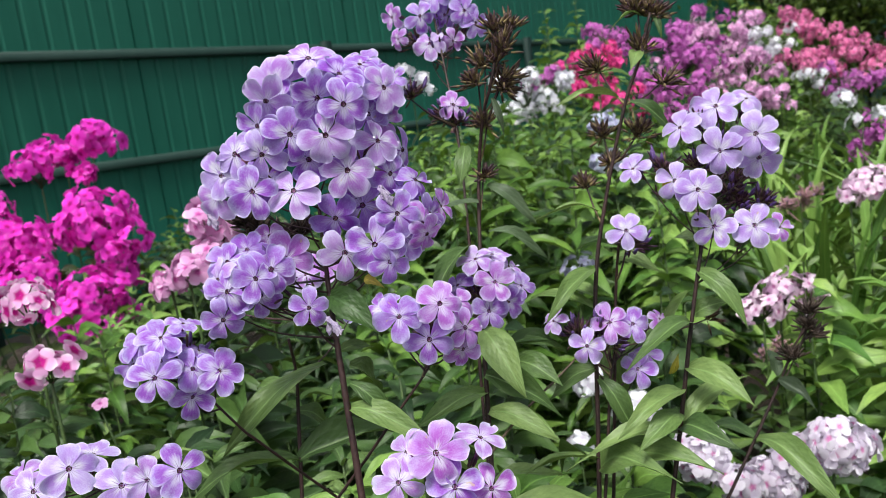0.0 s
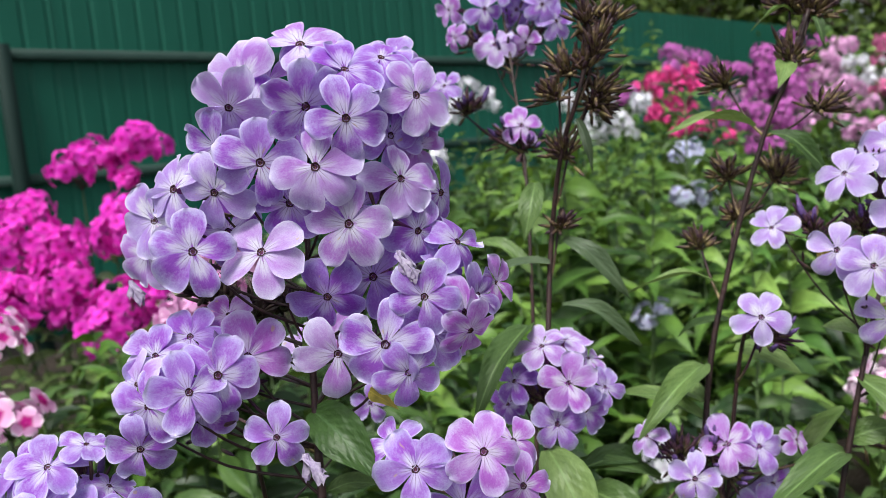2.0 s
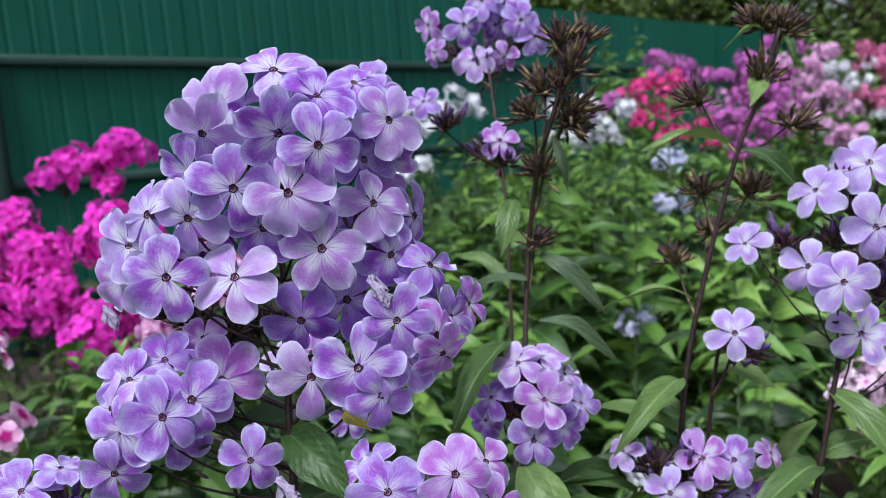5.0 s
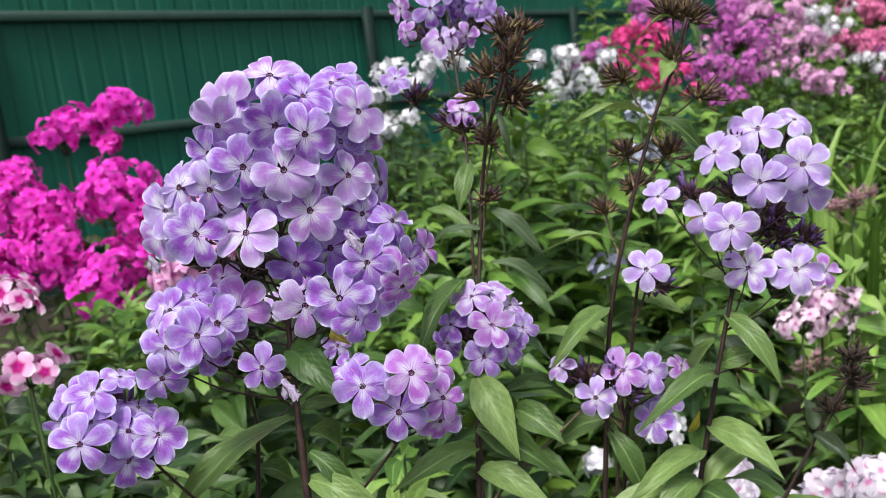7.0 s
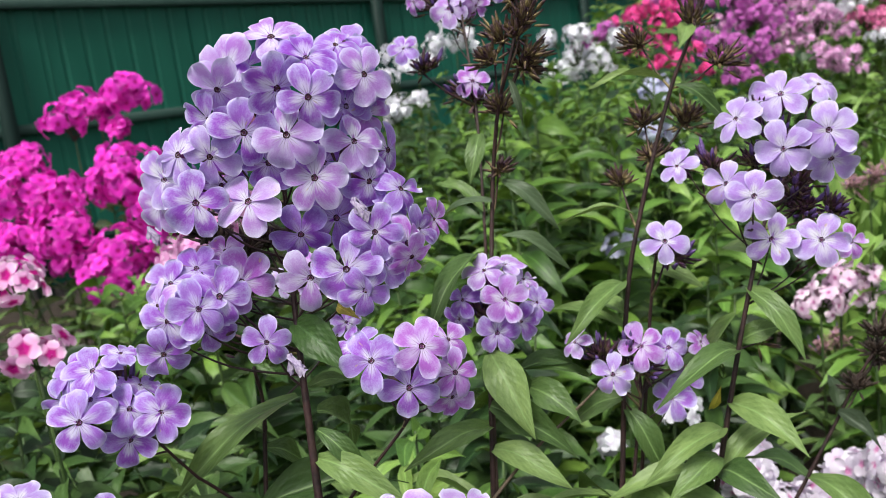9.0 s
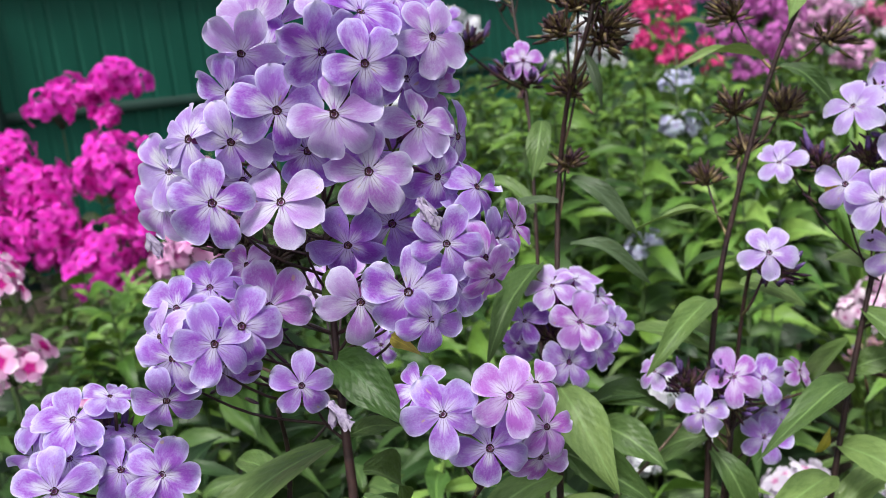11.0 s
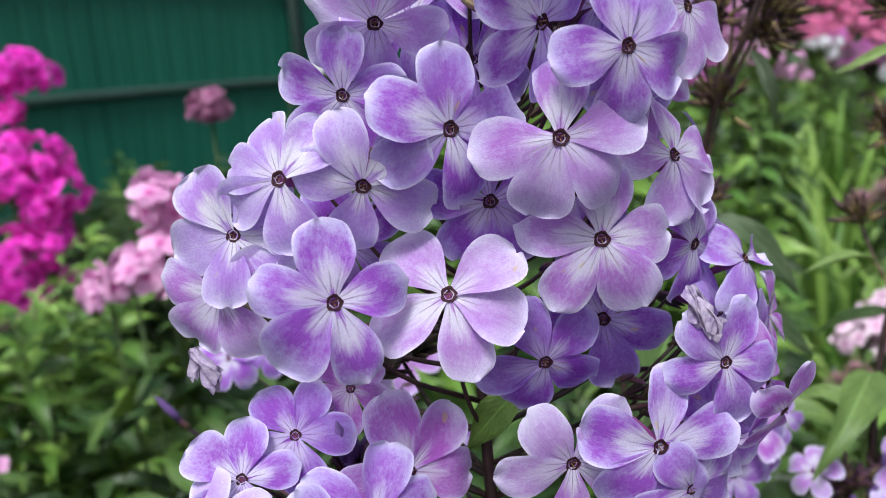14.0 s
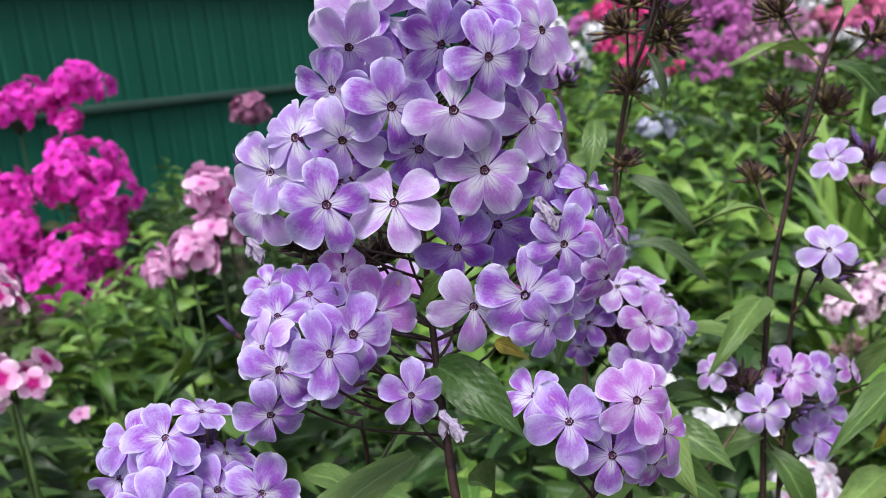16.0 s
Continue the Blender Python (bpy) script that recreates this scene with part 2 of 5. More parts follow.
grain_material("stem_dark", (0.014, 0.009, 0.010), (0.055, 0.028, 0.026), 60, 0.45)
grain_material("stem_green", (0.03, 0.06, 0.02), (0.075, 0.12, 0.035), 50, 0.5)
grain_material("twig", (0.05, 0.035, 0.025), (0.16, 0.12, 0.085), 90, 0.7)
grain_material("tube_purple", (0.14, 0.02, 0.12), (0.26, 0.06, 0.24), 90, 0.5)
grain_material("calyx_dark", (0.02, 0.013, 0.014), (0.085, 0.06, 0.045), 140, 0.5)
grain_material("bud_violet", (0.055, 0.030, 0.110), (0.19, 0.11, 0.34), 80, 0.5)
grain_material("throat", (0.010, 0.002, 0.006), (0.05, 0.005, 0.022), 150, 0.6)
grain_material("anther", (0.10, 0.04, 0.03), (0.32, 0.19, 0.09), 200, 0.6)
grain_material("withered", (0.22, 0.15, 0.34), (0.60, 0.53, 0.66), 150, 0.7, 0.3, 0.0005)
grain_material("soil", (0.018, 0.013, 0.010), (0.06, 0.045, 0.034), 14, 0.95, 0.9, 0.03)
grain_material("bark", (0.03, 0.024, 0.018), (0.09, 0.07, 0.05), 12, 0.9, 0.8, 0.01)


def calyx_material(name, base, mid, tip):
    """A dry calyx: tan at its base, purple black towards its points, streaked along."""
    m, nt, p = nodes_of(name, 0.5, 0.3)
    sp = nt.nodes.new("ShaderNodeSeparateXYZ")
    nt.links.new(nt.nodes.new("ShaderNodeTexCoord").outputs["UV"], sp.inputs[0])
    rnd = nt.nodes.new("ShaderNodeNewGeometry").outputs["Random Per Island"]
    at_ = maths(nt, "ADD", sp.outputs[1], maths(nt, "MULTIPLY", maths(nt, "SUBTRACT", rnd, 0.5), 0.5))
    col = ramp(nt, at_, [(0.05, base), (0.45, mid), (0.85, tip)])
    rib = maths(nt, "FRACT", maths(nt, "MULTIPLY", sp.outputs[0], 5.0))
    col = mix(nt, 0.7, col, ramp(nt, rib, [(0.2, (0.45, 0.4, 0.42)), (0.6, (1.25, 1.2, 1.1))]), "MULTIPLY")
    nt.links.new(col, p.inputs["Base Color"])
    return m


calyx_material("calyx_purple", (0.17, 0.15, 0.07), (0.085, 0.040, 0.055), (0.035, 0.012, 0.040))
calyx_material("calyx_brown", (0.28, 0.23, 0.105), (0.098, 0.064, 0.046), (0.030, 0.012, 0.025))
calyx_material("calyx_mauve", (0.22, 0.24, 0.10), (0.30, 0.17, 0.20), (0.46, 0.26, 0.34))


def fence_material(name, dark, light, rough):
    m, nt, p = nodes_of(name, rough, 0.2)
    streak = noise_of(nt, 3.0, 4, "Object", 0.6, (4.0, 4.0, 0.35))
    dust = noise_of(nt, 0.9, 3)
    f = maths(nt, "ADD", maths(nt, "MULTIPLY", streak, 0.5), maths(nt, "MULTIPLY", dust, 0.5))
    nt.links.new(ramp(nt, f, [(0.3, dark), (0.7, light)]), p.inputs["Base Color"])
    nt.links.new(ramp(nt, streak, [(0.3, (rough - 0.06,) * 3), (0.7, (rough + 0.12,) * 3)]), p.inputs["Roughness"])
    bump(nt, p, noise_of(nt, 1.6, 2), 0.15, 0.02)
    return m


fence_material("fence_green", (0.009, 0.091, 0.063), (0.015, 0.123, 0.084), 0.42)
fence_material("post_green", (0.006, 0.020, 0.017), (0.012, 0.031, 0.027), 0.6)
fence_material("rail_green", (0.018, 0.046, 0.039), (0.030, 0.064, 0.055), 0.5)


# ---- mesh helpers ----
def mesh_of(name, verts, faces, mat, uv=None, smooth=True):
    me = bpy.data.meshes.new(name)
    me.from_pydata([tuple(v) for v in verts], [], [tuple(f) for f in faces])
    if uv is not None:
        idx = np.empty(len(me.loops), dtype=np.int32)
        me.loops.foreach_get("vertex_index", idx)
        me.uv_layers.new(name="UVMap").data.foreach_set("uv", np.asarray(uv, dtype=np.float32)[idx].ravel())
    me.polygons.foreach_set("use_smooth", [smooth] * len(me.polygons))
    me.materials.append(MATS[mat])
    me.update()
    return me


class Heap:
    """Many small pieces gathered into one mesh."""

    def __init__(self):
        self.v, self.f, self.uv, self.n = [], [], [], 0

    def add(self, verts, faces, uv, m=None):
        v = np.asarray(verts, dtype=float)
        if m is not None:
            a = np.array(m)
            v = v @ a[:3, :3].T + a[:3, 3]
        self.v.append(v)
        self.f += [tuple(i + self.n for i in f) for f in faces]
        self.uv.append(np.asarray(uv, dtype=float))
        self.n += len(v)

    def mesh(self, name, mat):
        return mesh_of(name, np.concatenate(self.v), self.f, mat, np.concatenate(self.uv))


def part(name, data, parent, label="", m=None):
    ob = new(name, data)
    ob.parent = parent
    if m is not None:
        ob.matrix_basis = m
    return tagged(ob, label)


def thing(name, label, category, at_=(0, 0, 0), group="", kind=""):
    ob = new(name)
    ob.empty_display_size = 0.05
    ob.location = at_
    return tagged(ob, label, category, group, kind)


def basis(x, y, z, origin):
    m = Matrix((x, y, z)).transposed().to_4x4()
    m.translation = origin
    return m


def facing(az, el, spin=0.0):
    """Axes of a flower: z out of its face, x along its first petal."""
    a, e, s = radians(az), radians(el), radians(spin)
    n = Vector((math.sin(a) * math.cos(e), -math.cos(a) * math.cos(e), math.sin(e)))
    up = Vector((-math.sin(a) * math.sin(e), math.cos(a) * math.sin(e), math.cos(e)))
    right = up.cross(n)
    x = math.cos(s) * right + math.sin(s) * up
    return x, n.cross(x), n


def tube(points, radii, sides=8):
    """A tapered round tube along points: verts, faces, uv."""
    pts = [Vector(p) for p in points]
    verts, uv, faces = [], [], []
    ref = Vector((0.3, 0.9, 0.2))
    for i, p in enumerate(pts):
        d = (pts[min(i + 1, len(pts) - 1)] - pts[max(i - 1, 0)]).normalized()
        if abs(d.dot(ref.normalized())) > 0.95:
            ref = Vector((1, 0, 0))
        a = d.cross(ref).normalized()
        b = d.cross(a)
        for k in range(sides):
            w = 2 * math.pi * k / sides
            verts.append(p + radii[i] * (math.cos(w) * a + math.sin(w) * b))
            uv.append((k / sides, i / max(1, len(pts) - 1)))
    for i in range(len(pts) - 1):
        for k in range(sides):
            j = (k + 1) % sides
            faces.append((i * sides + k, i * sides + j, (i + 1) * sides + j, (i + 1) * sides + k))
    faces.append(tuple(range(sides))[::-1])
    faces.append(tuple((len(pts) - 1) * sides + k for k in range(sides)))
    return verts, faces, uv


def spline(points, steps=6):
    """Points along a smooth line through the given ones."""
    p = [Vector(q) for q in points]
    p = [2 * p[0] - p[1]] + p + [2 * p[-1] - p[-2]]
    out = []
    for i in range(1, len(p) - 2):
        for k in range(steps):
            t = k / steps
            out.append(0.5 * (2 * p[i] + (p[i + 1] - p[i - 1]) * t + (2 * p[i - 1] - 5 * p[i] + 4 * p[i + 1] - p[i + 2]) * t * t
                              + (3 * p[i] - p[i - 1] - 3 * p[i + 1] + p[i + 2]) * t ** 3))
    return out + [p[-2]]


def sheet(nu, nv, fn):
    """A grid of (nu + 1) x (nv + 1) points fn(s, v), s from -1 to 1, v from 0 to 1."""
    verts, uv, faces = [], [], []
    for j in range(nv + 1):
        for i in range(nu + 1):
            s, v = 2 * i / nu - 1, j / nv
            verts.append(fn(s, v))
            uv.append((0.5 + 0.5 * s, v))
    for j in range(nv):
        for i in range(nu):
            a = j * (nu + 1) + i
            faces.append((a, a + 1, a + nu + 2, a + nu + 1))
    return verts, faces, uv


# ---- phlox flower: tube, eye and five petals of unit radius ----
def petal_shape(seed, bend, cup, fold, notch):
    """An obovate petal along +x with a narrow claw, a round blunt tip and a soft, uneven lie."""
    r = random.Random(seed)
    ph, ph2, tip_roll, wide, mid = r.uniform(0, 6), r.uniform(0, 6), r.uniform(-0.4, 1.0), r.uniform(0.325, 0.395), r.uniform(0.62, 0.70)
    skew, flute, curl = r.uniform(-0.05, 0.05), r.uniform(0.02, 0.05), r.choice((0.0, 0.0, 0.0, 0.12, -0.12))

    def along(v):
        return 1 - (1 - v) ** 1.5

    def fn(s, v):
        q = along(v)
        if q < mid:
            w = 0.05 + (wide - 0.05) * math.sin(q / mid * math.pi / 2) ** 1.3
        else:
            e = (q - mid) / (1 - mid)
            w = wide * max(0.05, 1 - e ** 3.0) ** 0.44
        x = 0.045 + 0.955 * q - notch * (1 - abs(s)) ** 2 * q ** 8 - 0.03 * s * s * q
        y = w * s * (1 + 0.04 * math.sin(5 * q + ph)) + skew * q * q
        z = 0.05 * math.sin(q * math.pi) - bend * q * q + cup * s * s * (0.3 + 0.7 * q) * 0.35 + fold * s * q * q
        z += 0.035 * math.sin(3.2 * s + ph2) * q * q + flute * math.sin(7 * q + ph + 2 * s) * s * s * q
        z += curl * max(0.0, s - 0.25) ** 2 * q - 0.9 * max(0.0, q - 0.55) ** 2 * tip_roll
        return (x, y, z)

    verts, faces, uv = sheet(8, 11, fn)
    return verts, faces, [(a, along(b)) for a, b in uv]


PETALS = {}
for mat in LILAC:
    PETALS[mat] = []
    for k in range(18):
        r = random.Random(40 + k)
        v, f, uv = petal_shape(k, r.uniform(-0.02, 0.26) * (0.6 if k < 10 else 1.0), r.uniform(-0.3, 0.5) * (0.55 if k < 10 else 1.0), r.uniform(-0.16, 0.16) * (0.5 if k < 10 else 1.0), r.choice((0.0, 0.0, 0.02, 0.05)))
        PETALS[mat].append(mesh_of("petal", v, f, mat, uv))


def corolla_tube():
    """The slim tube behind the petals, with its dark throat ring."""
    h = Heap()
    h.add(*tube([(0, 0, -1.25), (0.03, 0, -0.9), (0.02, 0, -0.4), (0, 0, -0.03)], [0.05, 0.06, 0.07, 0.085], 8))
    return h.mesh("flower", "tube_purple")


def throat_mesh():
    n = 16
    verts, faces, uv = [], [], []
    for k in range(n):
        w = 2 * math.pi * k / n
        wob = 1 + 0.08 * math.cos(5 * w) + 0.05 * math.cos(3 * w + 1)
        for rad, z in ((0.098 * wob, 0.024), (0.070, 0.028), (0.036, -0.05)):
            verts.append((rad * math.cos(w), rad * math.sin(w), z))
            uv.append((k / n, rad * 5))
    for k in range(n):
        j = (k + 1) % n
        for a in range(2):
            faces.append((3 * k + a, 3 * j + a, 3 * j + a + 1, 3 * k + a + 1))
    faces.append(tuple(3 * k + 2 for k in range(n)))
    return mesh_of("throat", verts, faces, "throat", uv)


def anther_mesh():
    h = Heap()
    for k, (x, y) in enumerate(((0.02, 0.015), (-0.022, 0.008), (0.0, -0.026))):
        h.add(*tube([(x * 0.4, y * 0.4, -0.02), (x, y, 0.02), (x * 1.8, y * 1.8, 0.045)], [0.005, 0.008, 0.005], 5))
    return h.mesh("stamen_tuft", "anther")


TUBE, THROAT, ANTHER = corolla_tube(), throat_mesh(), anther_mesh()
seeded = random.Random(7)


def flower(parent, x, y, z, az, el, spin, diam, kind=0, curl=None):
    """One open lilac phlox flower as a part: tube > petals, throat. spin: the turn of its first petal, or of each of the five."""
    r = diam / 2000.0
    splay = spin if isinstance(spin, tuple) else [spin + 72 * k + seeded.uniform(-6, 6) for k in range(5)]
    fx, fy, fz = facing(az, el)
    m = basis(fx, fy, fz, Vector((x, y, z))) @ Matrix.Diagonal((r, r, r, 1))
    ob = part("flower", TUBE, parent, "", m)
    lift = seeded.uniform(-11, 4) if curl is None else curl
    open_flat = isinstance(spin, tuple)
    meshes = PETALS[LILAC[kind]][:10] if open_flat else PETALS[LILAC[kind]]
    loose = 0.6 if open_flat else 1.0
    for k in range(5):
        turn = Matrix.Rotation(radians(splay[k]), 4, "Z") @ Matrix.Rotation(radians(-lift + loose * seeded.uniform(-9, 8)), 4, "Y")
        turn = turn @ Matrix.Rotation(radians(loose * seeded.uniform(-10, 10)), 4, "X")
        sc = seeded.uniform(0.93, 1.06)
        part("petal", seeded.choice(meshes), ob, "", Matrix.Translation((0, 0, 0.004 * k)) @ turn @ Matrix.Diagonal((sc, seeded.uniform(0.9, 1.1), 1, 1)))
    part("throat", THROAT, ob, "dark maroon throat")
    part("stamen_tuft", ANTHER, ob)
    return ob


def stem_part(parent, points, r0, r1, name="stem", mat="stem_dark"):
    pts = spline(points, 5)
    n = len(pts)
    h = Heap()
    h.add(*tube(pts, [r1 + (r0 - r1) * (i / (n - 1)) ** 1.5 for i in range(n)], 8))
    return part(name, h.mesh(name, mat), parent)


def to_ground(points):
    """Carries a stem on down to the soil, easing upright."""
    a, b = Vector(points[-2]), Vector(points[-1])
    d = (b - a).normalized()
    d.z = min(d.z, -0.6)
    out, p = [], b
    while p.z > 0.02:
        step = min(0.2, p.z + 0.02)
        q = p + d * (step / -d.z)
        out.append(q)
        p = q
        d = Vector((d.x * 0.7, d.y * 0.7, -1)).normalized()
    return [Vector(p) for p in points] + out


def spike(h, base, d, length, width):
    """A slender pointed calyx or bud."""
    d = Vector(d).normalized()
    b = Vector(base)
    h.add(*tube([b, b + d * length * 0.35, b + d * length * 0.75, b + d * length], [width * 0.35, width * 0.5, width * 0.38, width * 0.06], 5))


def nearest_on(points, p, drop):
    """The point of a stem about drop below p."""
    best = min(points, key=lambda q: (Vector(q) - Vector(p) + Vector((0, 0, drop))).length)
    return Vector(best)


def pedicels(parent, stem, rows, drop, mat="stem_dark", thick=0.00048):
    """A stalk from the stem to each flower's tube, with the slender calyx round the tube."""
    line = spline(stem, 8)
    for x, y, z, az, el, spin, diam, kind in rows:
        h, c = Heap(), Heap()
        fx, fy, n = facing(az, el)
        p = Vector((x, y, z))
        end = p - n * (diam / 2000 * 1.2)
        root = nearest_on(line, end, drop)
        mid = root.lerp(end, 0.55) + Vector((0, 0, -0.006))
        h.add(*tube(spline([root, mid, end], 4), [thick * (1.5 - 0.6 * i / 8) for i in range(9)], 6))
        st = part("flower_stalk", h.mesh("flower_stalk", mat), parent)
        for k in range(5):
            w = seeded.uniform(0, 6.28)
            spike(c, end - n * 0.002, n + 0.22 * (math.cos(w) * fx + math.sin(w) * fy), 0.010, 0.0020)
        part("calyx", c.mesh("calyx", "calyx_purple"), st)
        for k in range(2):
            o = Heap()
            spike(o, root.lerp(end, seeded.uniform(0.55, 0.9)), n + Vector((seeded.uniform(-0.7, 0.7), seeded.uniform(-0.7, 0.7), seeded.uniform(-0.1, 0.7))), seeded.uniform(0.008, 0.012), 0.0018)
            part("spent_calyx", o.mesh("spent_calyx", "calyx_purple"), st)


def burr(parent, x, y, z, az, el, size, mat="calyx_brown", name="seed_head", stem=None, buds=0, thin_=1.0):
    """A tuft of spent calyces on short branchlets; with buds: some of them tipped with furled petals."""
    h, tips = Heap(), []
    n = facing(az, el)[2]
    p, r = Vector((x, y, z)), size / 1800
    hub = p - n * r * 0.9
    for k in range(28):
        d = (n * seeded.uniform(-0.1, 0.9) + Vector((seeded.gauss(0, 0.8), seeded.gauss(0, 0.8), seeded.gauss(0.05, 0.5)))).normalized()
        q = hub + n * r * 0.3 + d * r * seeded.uniform(0.15, 0.8)
        h.add(*tube([hub, hub.lerp(q, 0.6) + Vector((0, 0, -0.001)), q], [0.0004, 0.0003, 0.0003], 4))
        d2 = (d + n * 0.3 + Vector((0, 0, 0.1))).normalized()
        spike(h, q, d2, seeded.uniform(0.0065, 0.0115) * thin_, 0.0022 * thin_)
        if k < buds:
            tips.append((q + d2 * 0.004, (d2 + Vector((0, 0, 0.75))).normalized()))
    # shorter, stouter calyces crowd the middle of the tuft and turn upwards
    r2 = random.Random(round(1e5 * (x + 3 * y + 7 * z)))
    for k in range(24):
        d = (n * r2.uniform(0.1, 1.0) + Vector((r2.gauss(0, 0.6), r2.gauss(0, 0.6), r2.gauss(0.3, 0.4)))).normalized()
        q = hub + n * r * 0.2 + d * r * r2.uniform(0.0, 0.6)
        d2 = (d + Vector((0, 0, 0.45))).normalized()
        h.add(*tube([hub, q], [0.0004, 0.0004], 4))
        spike(h, q, d2, r2.uniform(0.006, 0.0095) * thin_, 0.0028 * thin_)
    if stem is not None:
        root = nearest_on(stem, hub, 0.03)
        h.add(*tube(spline([root, root.lerp(hub, 0.5) + Vector((0, 0, -0.003)), hub], 4), [0.0010 - 0.00005 * i for i in range(9)], 6))
    ob = part(name, h.mesh(name, mat), parent)
    for q, d2 in tips:
        b = Heap()
        spike(b, q, d2, seeded.uniform(0.0065, 0.0115), 0.0032)
        part("bud", b.mesh("bud", "bud_violet"), ob, "furled violet bud")
    return ob


# ---- leaves ----
def leaf_shape(seed, nu=6, nv=12):
    """A pointed phlox leaf along +x, one unit long and one unit wide, with a folded midrib and a droop."""
    r = random.Random(100 + seed)
    droop, fold, wav, ph, side = r.uniform(0.05, 0.34), r.uniform(0.1, 0.45), r.uniform(0.02, 0.05), r.uniform(0, 6), r.uniform(-0.12, 0.12)
    roll = r.uniform(-0.7, 0.7)

    def fn(s, v):
        w = 0.5 * math.sin(math.pi * min(1, v * 0.94 + 0.06) ** 0.82) ** 1.05 * (1 + 0.05 * math.sin(11 * v + ph + 3 * s)) if v < 1 else 0.004
        curl = 0.05 * math.sin(8.5 * v + ph * 1.7 + (1.3 if s > 0 else 0)) * s * s * min(1, 4 * v) + roll * s * w * math.sin(2.6 * v + ph)
        return (v, w * s + side * math.sin(v * math.pi), curl * 0.6 + (-droop * v * v + 0.10 * math.sin(v * math.pi)) + (fold * abs(s) * w + wav * math.sin(9 * v + ph + s)) * 0.6 * (1 - v * 0.4))

    return sheet(nu, nv, fn)


LEAF_SHAPES = [leaf_shape(k) for k in range(6)]
LEAF_LOW = [leaf_shape(k, 2, 5) for k in range(5)]
LEAF_MESH = {mat: [mesh_of("leaf", v, f, mat, uv) for v, f, uv in LEAF_SHAPES] for mat in ("leaf_green", "leaf_lime", "leaf_dusky", "leaf_dark_shaded", "leaf_yellow")}


def leaf_matrix(a, b, width, lift=0.6):
    """Pose of a leaf from its base a to its tip b; lift 1: its face is turned to the walk's side, 0: to the sky."""
    a, b = Vector(a), Vector(b)
    x = b - a
    ln = x.length
    x.normalize()
    want = Vector((0.0, -lift, 1.05 - lift * 0.6))
    y = want.cross(x)
    y.normalize()
    z = x.cross(y)
    m = basis(x * ln, y * width, z * ln, a)
    return m


def leaf(parent, x0, y0, z0, x1, y1, z1, width, lift, mat="leaf_green"):
    part("leaf", seeded.choice(LEAF_MESH[mat]), parent, "", leaf_matrix((x0, y0, z0), (x1, y1, z1), width, lift))


def stem_leaves(parent, stem, z_top, count, length, mat="leaf_green", rng=seeded):
    """Opposite pairs of leaves down a stem below z_top."""
    line = [p for p in spline(stem, 8) if p.z < z_top]
    if len(line) < 2:
        return
    turn = rng.uniform(0, 3.14)
    for k in range(count):
        p = line[min(len(line) - 1, int(k / count * len(line)))]
        turn += math.pi / 2 + rng.uniform(-0.4, 0.4)
        for side in (0, math.pi):
            w = turn + side + rng.uniform(-0.3, 0.3)
            ln = length * rng.uniform(0.75, 1.2)
            d = Vector((math.cos(w), math.sin(w), rng.uniform(-0.15, 0.5))).normalized()
            if d.y < -0.75 and p.z > 0.72:
                continue
            leaf(parent, *p, *(p + d * ln), ln * rng.uniform(0.18, 0.27), rng.uniform(0.1, 0.4), mat)


# ---- measured places ----
HERO_A = [
    (-0.0736, 0.4936, 1.0474, 10, 48, (4, 44, 112, 158, 268), 37.5, 1),
    (-0.0969, 0.4914, 1.0354, -15, 8, (48, 100, 150, 192, 238), 37.0, 1),
    (-0.088, 0.4961, 1.0353, -9, 29, 115, 30.0, 1),
    (-0.0691, 0.4726, 1.0232, 36, -17, (40, 94, 155, 221, 290), 34.4, 0),
    (-0.0542, 0.468, 1.0176, 17, -2, (335, 43, 105, 188, 268), 31.5, 0),
    (-0.0552, 0.4804, 1.0352, 31, 48, (6, 87, 137, 256, 308), 32.3, 2),
    (-0.0449, 0.502, 1.0406, 29, 46, 55, 28.2, 0),
    (-0.0325, 0.4989, 1.0251, 41, 9, (328, 50, 117, 189, 261), 33.1, 1),
    (-0.0381, 0.5098, 1.0346, 34, 34, 78, 26.9, 0),
    (-0.0876, 0.4722, 1.005, 24, 0, (4, 89, 156, 205, 282), 34.5, 0),
    (-0.0671, 0.4696, 1.0018, 2, 4, (9, 84, 184, 247, 312), 34.4, 1),
    (-0.0397, 0.4875, 0.9943, 33, 19, (1, 81, 165, 250, 304), 31.6, 1),
]
